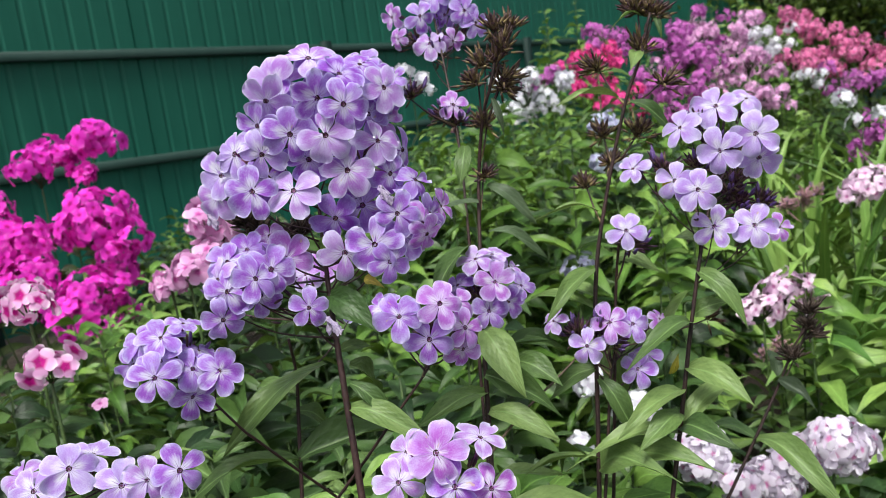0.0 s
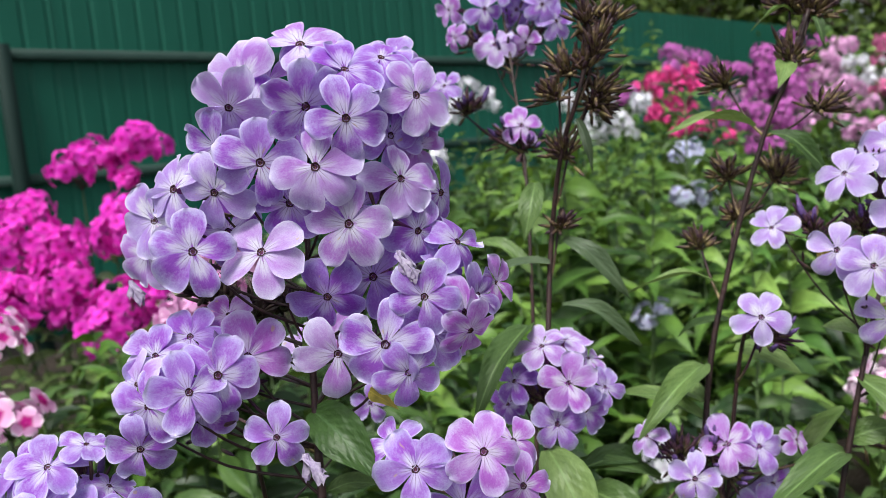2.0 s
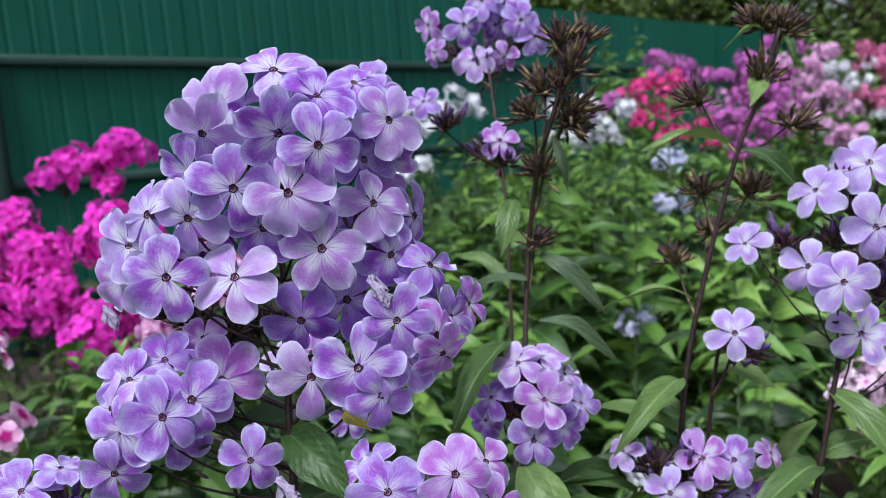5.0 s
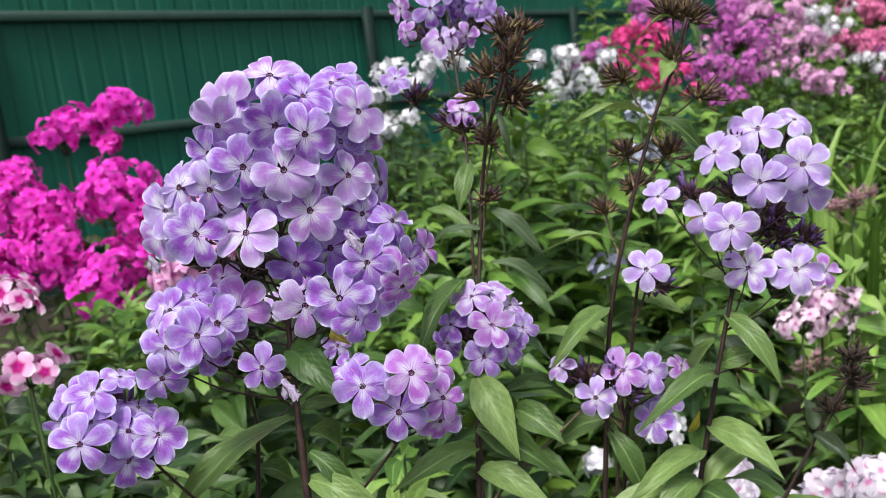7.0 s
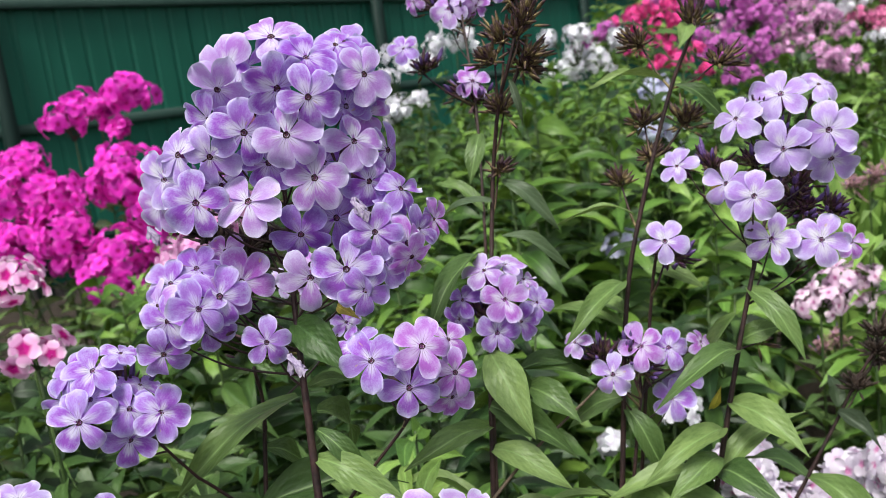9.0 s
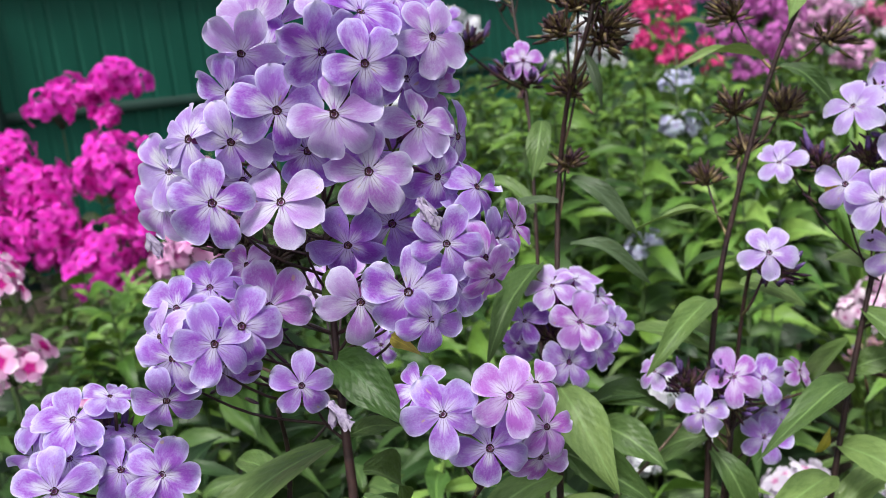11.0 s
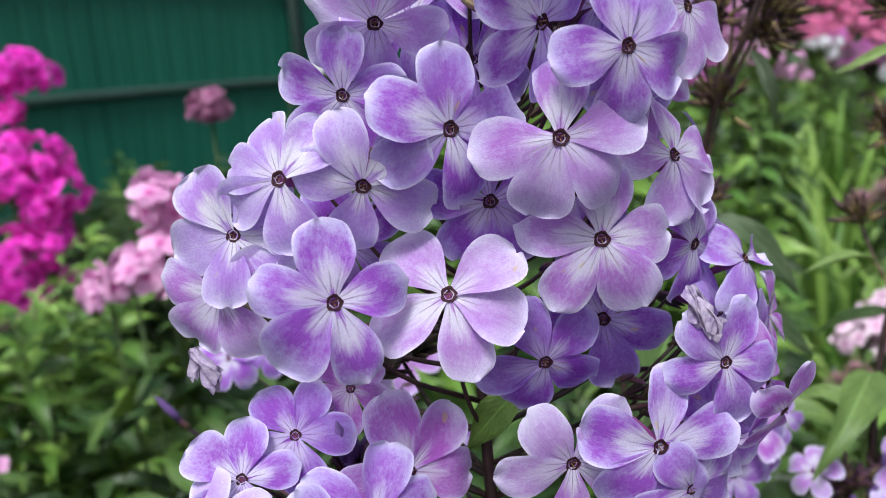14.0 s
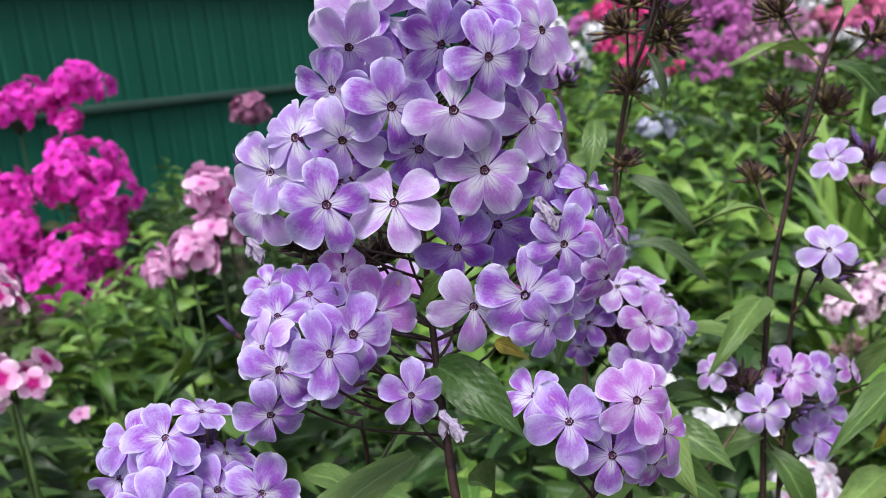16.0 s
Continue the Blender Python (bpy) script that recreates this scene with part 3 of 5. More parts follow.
HERO_B = [
    (-0.0585, 0.4759, 0.9802, -5, 2, (0, 84, 166, 231, 299), 35.0, 1),
    (-0.0904, 0.4707, 0.9729, 1, 31, (334, 30, 126, 207, 281), 34.4, 5),
    (-0.1118, 0.4609, 0.9762, 20, 10, (5, 92, 160, 217, 285), 32.8, 0),
    (-0.0802, 0.4792, 0.9894, 2, -9, (22, 94, 166, 239, 308), 32.8, 2),
    (-0.0548, 0.494, 0.9574, -10, 1, (340, 58, 130, 200, 281), 35.1, 2),
    (-0.0706, 0.4812, 0.9532, 6, -13, (326, 40, 112, 192, 250), 32.6, 2),
    (-0.0336, 0.4755, 0.9515, 13, 2, (351, 63, 131, 191, 280), 29.6, 0),
    (-0.0326, 0.485, 0.9356, 24, 4, 288, 30.7, 0),
    (-0.049, 0.4718, 0.9357, 7, 4, (6, 74, 163, 225, 297), 34.5, 0),
    (-0.0672, 0.4735, 0.933, 10, -4, (335, 47, 126, 183, 263), 33.8, 1),
    (-0.0204, 0.4848, 0.9428, 48, 0, 235, 29.5, 3),
    (-0.0214, 0.4949, 0.9683, 50, 26, 358, 28.2, 0),
]
HERO_C = [
    (-0.0273, 0.5098, 0.9868, 54, -7, 284, 31.6, 0),
    (-0.0318, 0.5078, 1.0144, 50, -28, 288, 29.0, 0),
    (-0.0353, 0.4885, 0.9744, 34, -8, 191, 29.6, 0),
    (-0.0156, 0.5007, 0.946, 52, 4, 37, 26.9, 0),
    (-0.0184, 0.4811, 0.9366, 35, -28, 285, 27.2, 3),
    (-0.0418, 0.4739, 0.9241, 19, -8, 266, 28.8, 0),
    # kind 4 on this left side: side light put into paler, bluer petals
    (-0.1208, 0.4731, 0.9982, -18, 14, (45, 112, 165, 205, 282), 32.5, 4),
    (-0.1049, 0.4705, 0.9959, -2, -15, (330, 34, 108, 167, 251), 31.1, 4),
    (-0.1001, 0.4827, 1.0261, 0, -30, (56, 128, 207, 265, 344), 32.7, 1),
    (-0.108, 0.486, 1.0126, -15, -10, (9, 81, 156, 223, 297), 29.9, 0),
    (-0.1322, 0.479, 0.9871, -10, 8, (192, 264, 336, 48, 120), 32.0, 4),
    (-0.1364, 0.4793, 0.9749, -16, 4, (30, 100, 165, 225, 295), 31.0, 1),
]
HERO_D = [
    (-0.0937, 0.4885, 1.0256, 3, 8, 144, 29.4, 0),
    (-0.0701, 0.5042, 1.0412, 17, 24, 83, 30.6, 2),
    (-0.0507, 0.504, 1.0273, 35, 6, 14, 30.6, 2),
    (-0.0804, 0.4946, 1.0177, 11, -1, 253, 30.0, 2),
    (-0.059, 0.5022, 0.9849, 17, -8, 40, 31.0, 2),
    (-0.1113, 0.4977, 0.9792, 9, -5, 38, 31.0, 2),
    (-0.0267, 0.496, 0.9562, 42, -6, 334, 28.5, 0),
    (-0.0083, 0.5116, 0.9486, 57, 8, 30, 23.5, 3),
    (-0.0436, 0.5204, 1.0422, 19, 30, 56, 27.8, 0),
]
LOW_A = [
    (-0.1164, 0.4527, 0.928, 47, 23, (310, 16, 95, 165, 235), 31.0, 0),
    (-0.1091, 0.4626, 0.9308, 23, 13, (357, 65, 139, 211, 282), 32.6, 0),
    (-0.1257, 0.4821, 0.9414, 18, 31, (349, 52, 116, 197, 270), 26.7, 2),
    (-0.1361, 0.4728, 0.937, 11, 25, (3, 76, 137, 216, 288), 25.7, 0),
    (-0.1411, 0.4662, 0.9288, -22, 21, 174, 26.7, 1),
    (-0.1354, 0.4606, 0.9216, 7, 7, 225, 30.0, 0),
    (-0.1019, 0.4757, 0.9337, 25, 10, (342, 40, 99, 184, 256), 34.2, 3),
    (-0.141, 0.4613, 0.9055, 14, -9, 243, 28.4, 0),
    (-0.1191, 0.4682, 0.9156, 22, -5, 263, 30.8, 0),
    (-0.0924, 0.469, 0.9042, 16, 6, (6, 77, 153, 226, 302), 26.1, 0),
    (-0.1139, 0.4935, 0.9465, 18, 24, 114, 22.8, 3),
]
REAR_A = [
    (-0.1064, 0.6333, 0.9035, 18, 28, 48, 33.8, 3),
    (-0.1243, 0.6412, 0.8962, 1, 31, 96, 32.3, 1),
    (-0.1726, 0.6224, 0.9129, -3, 30, 28, 28.1, 0),
    (-0.1619, 0.6422, 0.908, 13, 22, 72, 23.6, 2),
    (-0.0442, 0.5037, 1.0109, 34, 4, 52, 29.0, 0),
    (-0.0360, 0.5118, 1.0055, 52, -4, 20, 28.0, 3),
]
SIDE_A = [
    (-0.1694, 0.4752, 0.9035, 64, 66, 33, 22.9, 0),
    (-0.1803, 0.458, 0.887, 24, 25, 31, 27.8, 0),
    (-0.1803, 0.4447, 0.881, 24, 17, 226, 30.9, 0),
    (-0.1647, 0.4637, 0.8784, 27, 19, 170, 27.4, 0),
    (-0.1494, 0.4641, 0.8748, 31, 19, 53, 30.6, 0),
    (-0.1694, 0.4671, 0.8607, 26, 14, 250, 29.9, 0),
    (-0.1952, 0.4718, 0.8956, -14, 43, 162, 27.0, 0),
    (-0.1806, 0.4663, 0.8986, 29, 50, 90, 30.0, 0),
    (-0.1639, 0.4773, 0.8854, 93, 61, 343, 24.9, 0),
    (-0.201, 0.4692, 0.8838, -16, 14, 200, 26.4, 0),
]
CENTRE_A = [
    (-0.0395, 0.4526, 0.8957, 5, 20, 189, 30.5, 0),
    (-0.0157, 0.4561, 0.8992, 11, 21, 64, 31.1, 3),
    (-0.0246, 0.4596, 0.8782, 8, 19, 111, 31.8, 0),
    (-0.0033, 0.4716, 0.8793, 27, 17, 76, 27.4, 3),
    (-0.0066, 0.4749, 0.8657, 26, -12, 268, 26.1, 3),
    (-0.0486, 0.4727, 0.8977, -15, 40, 129, 25.8, 0),
    (-0.0057, 0.4802, 0.8934, 39, 43, 34, 24.6, 3),
    (-0.0881, 0.6289, 0.8644, 12, 11, 82, 24.7, 0),
]
MIDDLE_A = [
    (0.0224, 0.5938, 0.8791, 1, 18, 84, 33.8, 3),
    (0.0152, 0.5934, 0.8583, -1, 16, 85, 31.1, 0),
    (0.0422, 0.612, 0.8703, 30, 12, 43, 25.0, 0),
    (0.0105, 0.6093, 0.8956, -18, 60, 117, 30.8, 1),
    (0.0238, 0.6214, 0.8952, 26, 65, 46, 30.7, 1),
    (0.035, 0.6202, 0.8845, 49, 52, 6, 25.3, 1),
    (-0.0054, 0.6098, 0.8773, -35, 37, 162, 27.3, 2),
    (0.0306, 0.6052, 0.8608, 16, -2, 294, 29.4, 0),
    (-0.01, 0.6217, 0.8613, -27, 0, 217, 24.9, 2),
]
SMALL_A = [
    (0.0874, 0.616, 0.815, -6, 20, 84, 31.7, 4),
    (0.1099, 0.6341, 0.8265, 0, 31, 112, 34.1, 3),
    (0.1299, 0.6445, 0.8198, -3, 25, 74, 32.3, 0),
    (0.1319, 0.6523, 0.7789, -10, 23, 71, 33.1, 0),
    (0.1427, 0.6649, 0.7875, -1, 21, 53, 32.0, 0),
    (0.0657, 0.6323, 0.834, -38, 43, 161, 24.6, 1),
    (0.1544, 0.6562, 0.8178, 35, 33, 358, 21.3, 3),
]
RIGHT_A = [
    (0.2148, 0.656, 0.9831, -20, 31, 98, 40.2, 4),
    (0.2455, 0.674, 0.9854, 11, 51, 33, 31.7, 4),
    (0.2081, 0.6339, 0.9497, -20, 8, 111, 38.3, 4),
    (0.2338, 0.6274, 0.9593, -14, 8, 106, 39.8, 4),
    (0.2374, 0.6344, 0.9406, -17, 3, 249, 38.3, 4),
    (0.1855, 0.6565, 0.9699, -40, 27, 32, 35.8, 4),
    (0.1459, 0.6587, 0.9428, -47, 35, 158, 30.1, 4),
    (0.1706, 0.6309, 0.9317, -17, 13, 83, 34.0, 4),
    (0.1843, 0.6192, 0.9239, -14, 11, 84, 36.3, 4),
    (0.1981, 0.6325, 0.8918, -16, 16, 73, 36.7, 4),
    (0.2272, 0.6261, 0.8897, -15, 16, 67, 37.7, 4),
    (0.2512, 0.6399, 0.8831, 17, 16, 7, 25.5, 3),
]
LONE_A = [
    (0.1289, 0.6268, 0.8989, -10, 19, 55, 33.6, 4),
]
TOP_A = [
    (-0.0083, 0.8081, 1.1022, 10, -1, 54, 33.9, 0),
    (-0.0026, 0.8034, 1.0753, 6, 23, 51, 36.8, 1),
    (0.0201, 0.8123, 1.0757, 18, -17, 99, 25.5, 3),
    (0.0447, 0.8272, 1.0908, 30, 5, 23, 31.8, 0),
    (-0.0321, 0.8154, 1.085, -39, 2, 187, 23.7, 3),
    (0.035, 0.8238, 1.1036, 13, 5, 73, 33.5, 0),
    (-0.0354, 0.8243, 1.1068, -39, 0, 171, 27.8, 3),
    (-0.0387, 0.7512, 1.0452, -4, 20, 36, 26.4, 0),
    (0.0116, 0.7695, 1.0145, 4, 22, 84, 31.9, 3),
    (0.0069, 0.8303, 1.1219, -7, 18, 58, 32.8, 0),
    (0.0298, 0.8328, 1.1268, 17, 28, 53, 32.8, 0),
    (0.0157, 0.8377, 1.1038, 2, 0, 14, 30.2, 2),
]
# some kinds are paled further, sky light put into these upturned petals
LOWLEFT_A = [
    (-0.2393, 0.4452, 0.8344, 31, 29, 78, 35.0, 4),
    (-0.1802, 0.4545, 0.8211, 25, 20, 98, 34.4, 0),
    (-0.2129, 0.4484, 0.8189, 34, 30, 65, 36.0, 4),
    (-0.2637, 0.4479, 0.8226, 13, 33, 118, 32.8, 4),
    (-0.2339, 0.4654, 0.8337, 58, 62, 35, 30.4, 4),
    (-0.2776, 0.4633, 0.8262, 3, 51, 127, 30.4, 1),
    (-0.2, 0.4536, 0.8182, 31, 25, 146, 29.8, 1),
]
LOWCENTRE_A = [
    (-0.0281, 0.4276, 0.8226, 2, 31, 73, 36.6, 3),
    (-0.0031, 0.4431, 0.8218, 53, 67, 5, 32.1, 1),
    (-0.0204, 0.4247, 0.803, 2, 22, 87, 34.8, 0),
    (-0.0006, 0.4293, 0.7971, 16, 22, 86, 31.4, 3),
    (-0.0514, 0.4298, 0.8072, -6, 25, 117, 31.4, 1),
    (-0.0454, 0.4419, 0.8196, -33, 47, 155, 28.9, 1),
]
HERO_STEM = [(-0.08, 0.515, 1.044), (-0.081, 0.514, 1.005), (-0.083, 0.505, 0.958), (-0.083, 0.491, 0.899), (-0.08, 0.473, 0.83)]
SEED_STEM = [(0.053, 0.639, 1.063), (0.04, 0.636, 1.024), (0.03, 0.645, 0.995), (0.021, 0.65, 0.944), (0.013, 0.626, 0.877), (0.008, 0.597, 0.831), (0.003, 0.579, 0.767)]
TOP_STEM = [(0.005, 0.821, 1.1), (0.009, 0.796, 1.045), (0.012, 0.769, 0.984), (0.01, 0.74, 0.912), (0.006, 0.715, 0.834)]
TALL_STEM = [(0.175, 0.673, 1.063), (0.163, 0.673, 1.028), (0.148, 0.674, 0.994), (0.124, 0.667, 0.923), (0.105, 0.654, 0.852), (0.09, 0.63, 0.733)]
SMALL_STEM = [(0.117, 0.642, 0.812), (0.107, 0.64, 0.78), (0.098, 0.631, 0.732)]
LONE_STEM = [(0.137, 0.632, 0.888), (0.13, 0.653, 0.892), (0.122, 0.663, 0.839), (0.106, 0.65, 0.722)]
RIGHT_STEM = [(0.226, 0.67, 0.973), (0.21, 0.66, 0.923), (0.192, 0.645, 0.88), (0.175, 0.633, 0.823), (0.152, 0.615, 0.736)]
SIDE_STEM = [(-0.168, 0.474, 0.897), (-0.171, 0.479, 0.87), (-0.151, 0.488, 0.831), (-0.132, 0.504, 0.8)]
CENTRE_STEM = [(-0.022, 0.473, 0.888), (-0.025, 0.473, 0.863), (-0.052, 0.475, 0.83), (-0.074, 0.479, 0.804)]
SECOND_STEM = [(-0.119, 0.52, 0.875), (-0.119, 0.525, 0.849), (-0.122, 0.517, 0.81)]
TWIG = [(0.079, 0.631, 0.801), (0.060, 0.612, 0.793), (0.027, 0.581, 0.779), (0.002, 0.555, 0.764)]
SPENT_STEM = [(0.304, 0.708, 0.79), (0.284, 0.707, 0.764), (0.265, 0.704, 0.729), (0.238, 0.694, 0.688)]
LL_STEM = [(-0.231, 0.459, 0.824), (-0.216, 0.461, 0.799), (-0.188, 0.455, 0.762)]
LC_STEM = [(-0.025, 0.445, 0.805), (-0.037, 0.442, 0.784), (-0.061, 0.437, 0.755)]
SEED_BURRS = [
    (0.053, 0.638, 1.058, 93, 78, 28),
    (0.047, 0.64, 1.071, -95, 84, 19),
    (0.063, 0.646, 1.07, 99, 65, 19),
    (0.031, 0.644, 1.046, -77, 52, 23),
    (0.021, 0.64, 1.03, -76, 28, 23),
    (0.06, 0.643, 1.029, 83, 16, 23),
    (0.056, 0.646, 1.019, 71, -2, 19),
    (0.026, 0.645, 0.999, -57, 38, 23),
    (0.05, 0.64, 1.045, 74, 50, 19),
    (0.03, 0.652, 0.955, 67, 27, 10),
]
TALL_BURRS = [
    (0.125, 0.689, 1.032, -77, 43, 24),
    (0.167, 0.675, 1.047, 31, 77, 29),
    (0.19, 0.68, 1.064, 78, 19, 24),
    (0.159, 0.679, 1.071, -64, 34, 24),
    (0.194, 0.685, 1.009, 80, 10, 26),
    (0.167, 0.692, 0.977, 61, 51, 29),
    (0.127, 0.689, 0.978, -55, 56, 21),
    (0.177, 0.68, 1.071, 93, 78, 20),
    (0.107, 0.68, 0.937, -70, 57, 17),
    (0.137, 0.685, 0.952, 61, 51, 17),
    (0.199, 0.664, 0.815, 50, 56, 14),
]
SPENT_BURRS = [
    (0.305, 0.71, 0.799, 74, 50, 26),
    (0.279, 0.705, 0.758, -49, 67, 18),
    (0.309, 0.714, 0.769, 78, 4, 22),
    (0.295, 0.711, 0.783, -72, 76, 18),
]
RIGHT_BUDS = [
    (0.214, 0.668, 0.964, 49, 81, 32),
    (0.239, 0.667, 0.923, 64, 19, 28),
    (0.169, 0.666, 0.947, -57, 72, 28),
    (0.231, 0.657, 0.902, 15, -17, 20),
    (0.202, 0.665, 0.979, -72, 76, 16),
    (0.23, 0.666, 0.949, 36, 62, 24),
    (0.199, 0.667, 0.942, -25, 57, 20),
    (0.251, 0.659, 0.903, 67, 8, 16),
    (0.226, 0.664, 0.913, 4, 11, 20),
]
SMALL_BUDS = [
    (0.084, 0.638, 0.828, -106, 90, 24),
    (0.104, 0.639, 0.827, 69, 76, 20),
    (0.142, 0.638, 0.886, 67, 8, 23),
    (0.117, 0.641, 0.808, 64, -9, 18),
]
TOP_BUDS = [
    (0.008, 0.823, 1.085, 31, 77, 45),
    (-0.022, 0.756, 1.034, 50, 56, 23),
    (-0.003, 0.778, 1.009, -62, 27, 24),
    (0.031, 0.835, 1.086, 64, 39, 35),
    (-0.022, 0.821, 1.083, -68, 24, 30),
    (0.016, 0.772, 1.0, 31, 7, 24),
]
MID_BUDS = [
    (0.008, 0.615, 0.871, -57, 72, 23),
    (0.019, 0.623, 0.885, 91, 84, 23),
    (-0.174, 0.482, 0.885, 91, 84, 18),
    (-0.025, 0.476, 0.881, 49, 81, 17),
    (-0.114, 0.489, 0.927, 17, 65, 18),
    (-0.126, 0.518, 0.952, -27, 64, 17),
    (-0.111, 0.518, 0.946, 36, 62, 17),
    (-0.134, 0.513, 0.957, -51, 49, 14),
    (-0.099, 0.524, 0.946, 45, 50, 16),
]
LEAVES_A = [
    (-0.098, 0.524, 0.855, -0.165, 0.482, 0.826, 0.0222, 0.8),
    (0.009, 0.595, 0.845, 0.031, 0.549, 0.811, 0.0246, 0.8),
    (0.027, 0.613, 0.826, 0.074, 0.653, 0.808, 0.0116, 0.4),
    (0.173, 0.632, 0.819, 0.116, 0.577, 0.818, 0.0173, 0.6),
    (0.165, 0.625, 0.785, 0.198, 0.574, 0.77, 0.0204, 0.6),
    (0.028, 0.651, 0.947, 0.064, 0.633, 0.918, 0.0115, 0.6),
    (0.019, 0.643, 0.935, -0.021, 0.668, 0.924, 0.0118, 0.5),
    (0.024, 0.639, 0.911, 0.069, 0.629, 0.897, 0.0071, 0.4),
    (0.116, 0.666, 0.912, 0.061, 0.654, 0.921, 0.0073, 0.3),
    (0.184, 0.641, 0.859, 0.21, 0.604, 0.818, 0.0157, 0.6),
    (0.162, 0.677, 1.036, 0.151, 0.652, 1.022, 0.0120, 0.9),
    (0.142, 0.674, 0.999, 0.098, 0.663, 1.013, 0.008, 0.5),
]
LEAVES_B = [
    (0.152, 0.674, 0.996, 0.185, 0.663, 0.975, 0.01, 0.6),
    (-0.084, 0.492, 0.906, -0.054, 0.465, 0.887, 0.0189, 0.7),
    (0.005, 0.635, 0.9, -0.025, 0.579, 0.883, 0.0185, 0.5),
    (0.015, 0.666, 0.979, 0.006, 0.645, 0.949, 0.0141, 0.9),
    (0.168, 0.678, 1.063, 0.139, 0.655, 1.06, 0.0039, 0.3),
    (0.178, 0.678, 1.06, 0.182, 0.665, 1.045, 0.0047, 0.5),
    (0.008, 0.592, 0.833, 0.046, 0.628, 0.79, 0.0168, 0.5),
    (0.005, 0.586, 0.8, -0.045, 0.541, 0.799, 0.0186, 0.6),
    (-0.077, 0.479, 0.862, -0.058, 0.516, 0.834, 0.0125, 0.5),
    (0.006, 0.588, 0.811, 0.06, 0.567, 0.789, 0.0186, 0.6),
    (0.103, 0.652, 0.844, 0.08, 0.683, 0.855, 0.0171, 0.5),
    (0.102, 0.651, 0.836, 0.054, 0.68, 0.849, 0.0155, 0.4),
]
LEAVES_C = [
    (0.125, 0.669, 0.872, 0.157, 0.65, 0.865, 0.0157, 0.5),
    (0.123, 0.672, 0.888, 0.095, 0.689, 0.878, 0.0103, 0.5),
    (0.176, 0.637, 0.842, 0.155, 0.676, 0.787, 0.0165, 0.6),
    (0.157, 0.621, 0.767, 0.107, 0.577, 0.768, 0.0197, 0.6),
    (0.097, 0.64, 0.781, 0.123, 0.614, 0.739, 0.0163, 0.5),
    (0.096, 0.641, 0.789, 0.05, 0.663, 0.761, 0.0203, 0.6),
    (-0.085, 0.493, 0.883, -0.124, 0.531, 0.885, 0.0103, 0.5),
    (-0.077, 0.478, 0.853, -0.047, 0.465, 0.831, 0.0104, 0.5),
    (-0.119, 0.522, 0.836, -0.158, 0.56, 0.837, 0.0139, 0.5),
    (0.192, 0.645, 0.88, 0.176, 0.675, 0.882, 0.0165, 0.6),
    (0.153, 0.616, 0.74, 0.175, 0.569, 0.751, 0.0197, 0.6),
    (0.039, 0.634, 1.013, 0.045, 0.623, 0.983, 0.0049, 0.6),
]
LEAVES_D = [
    (0.265, 0.705, 0.738, 0.267, 0.72, 0.761, 0.013, 0.8),
    (0.265, 0.704, 0.734, 0.286, 0.673, 0.723, 0.0112, 0.5),
    (0.01, 0.74, 0.912, -0.022, 0.754, 0.946, 0.0157, 0.5),
    (0.01, 0.755, 0.938, 0.034, 0.779, 0.947, 0.0117, 0.5),
]
LEAVES_E = [
    (-0.074, 0.494, 0.943, -0.090, 0.495, 0.927, 0.0085, 0.8),
    (-0.079, 0.476, 0.839, -0.030, 0.452, 0.824, 0.0152, 0.6),
    (-0.066, 0.494, 0.843, -0.083, 0.482, 0.842, 0.0073, 0.6),
    (-0.086, 0.507, 0.866, -0.064, 0.519, 0.864, 0.0087, 0.6),
]
LEAVES_F = [
    (0.074, 0.642, 0.805, 0.008, 0.611, 0.831, 0.0120, 0.6),
    (0.030, 0.619, 0.811, 0.062, 0.588, 0.798, 0.0212, 0.6),
    (0.179, 0.644, 0.821, 0.205, 0.638, 0.831, 0.0157, 0.7),
    (0.103, 0.657, 0.865, 0.065, 0.610, 0.854, 0.0176, 0.7),
    (0.113, 0.684, 0.793, 0.124, 0.663, 0.736, 0.0185, 0.8),
    (0.152, 0.608, 0.755, 0.114, 0.573, 0.749, 0.0190, 0.6),
    (0.005, 0.581, 0.786, 0.050, 0.552, 0.777, 0.0183, 0.5),
    (-0.122, 0.526, 0.824, -0.102, 0.545, 0.808, 0.0132, 0.6),
]
YELLOW_A = [
    (0.168, 0.643, 0.933, 0.162, 0.631, 0.926, 0.0062, 0.8),
    (0.152, 0.624, 0.781, 0.156, 0.616, 0.796, 0.0063, 0.8),
    (-0.06, 0.49, 0.913, -0.05, 0.48, 0.911, 0.0059, 0.8),
]
WITHERED = [(-0.041, 0.475, 0.964), (-0.082, 0.469, 0.892), (-0.142, 0.474, 0.962)]
MAGENTA_A = [(-1.006, 2.364, 1.099, 0.089), (-1.159, 2.337, 1.017, 0.095), (-1.104, 2.4, 1.061, 0.045), (-1.029, 2.342, 0.992, 0.025), (-1.351, 2.412, 0.946, 0.089), (-1.271, 2.297, 0.846, 0.133), (-1.014, 2.265, 0.848, 0.143), (-0.906, 2.21, 0.786, 0.079), (-1.219, 2.279, 0.73, 0.124), (-0.987, 2.177, 0.642, 0.134), (-1.326, 2.263, 0.687, 0.124), (-1.197, 2.261, 0.626, 0.076), (-1.483, 2.386, 0.863, 0.129), (-1.421, 2.258, 0.697, 0.124), (-0.96, 2.291, 0.695, 0.073)]
LIGHTPINK_A = [(-0.48, 0.879, 0.866, 0.036), (-0.449, 0.838, 0.8, 0.032)]
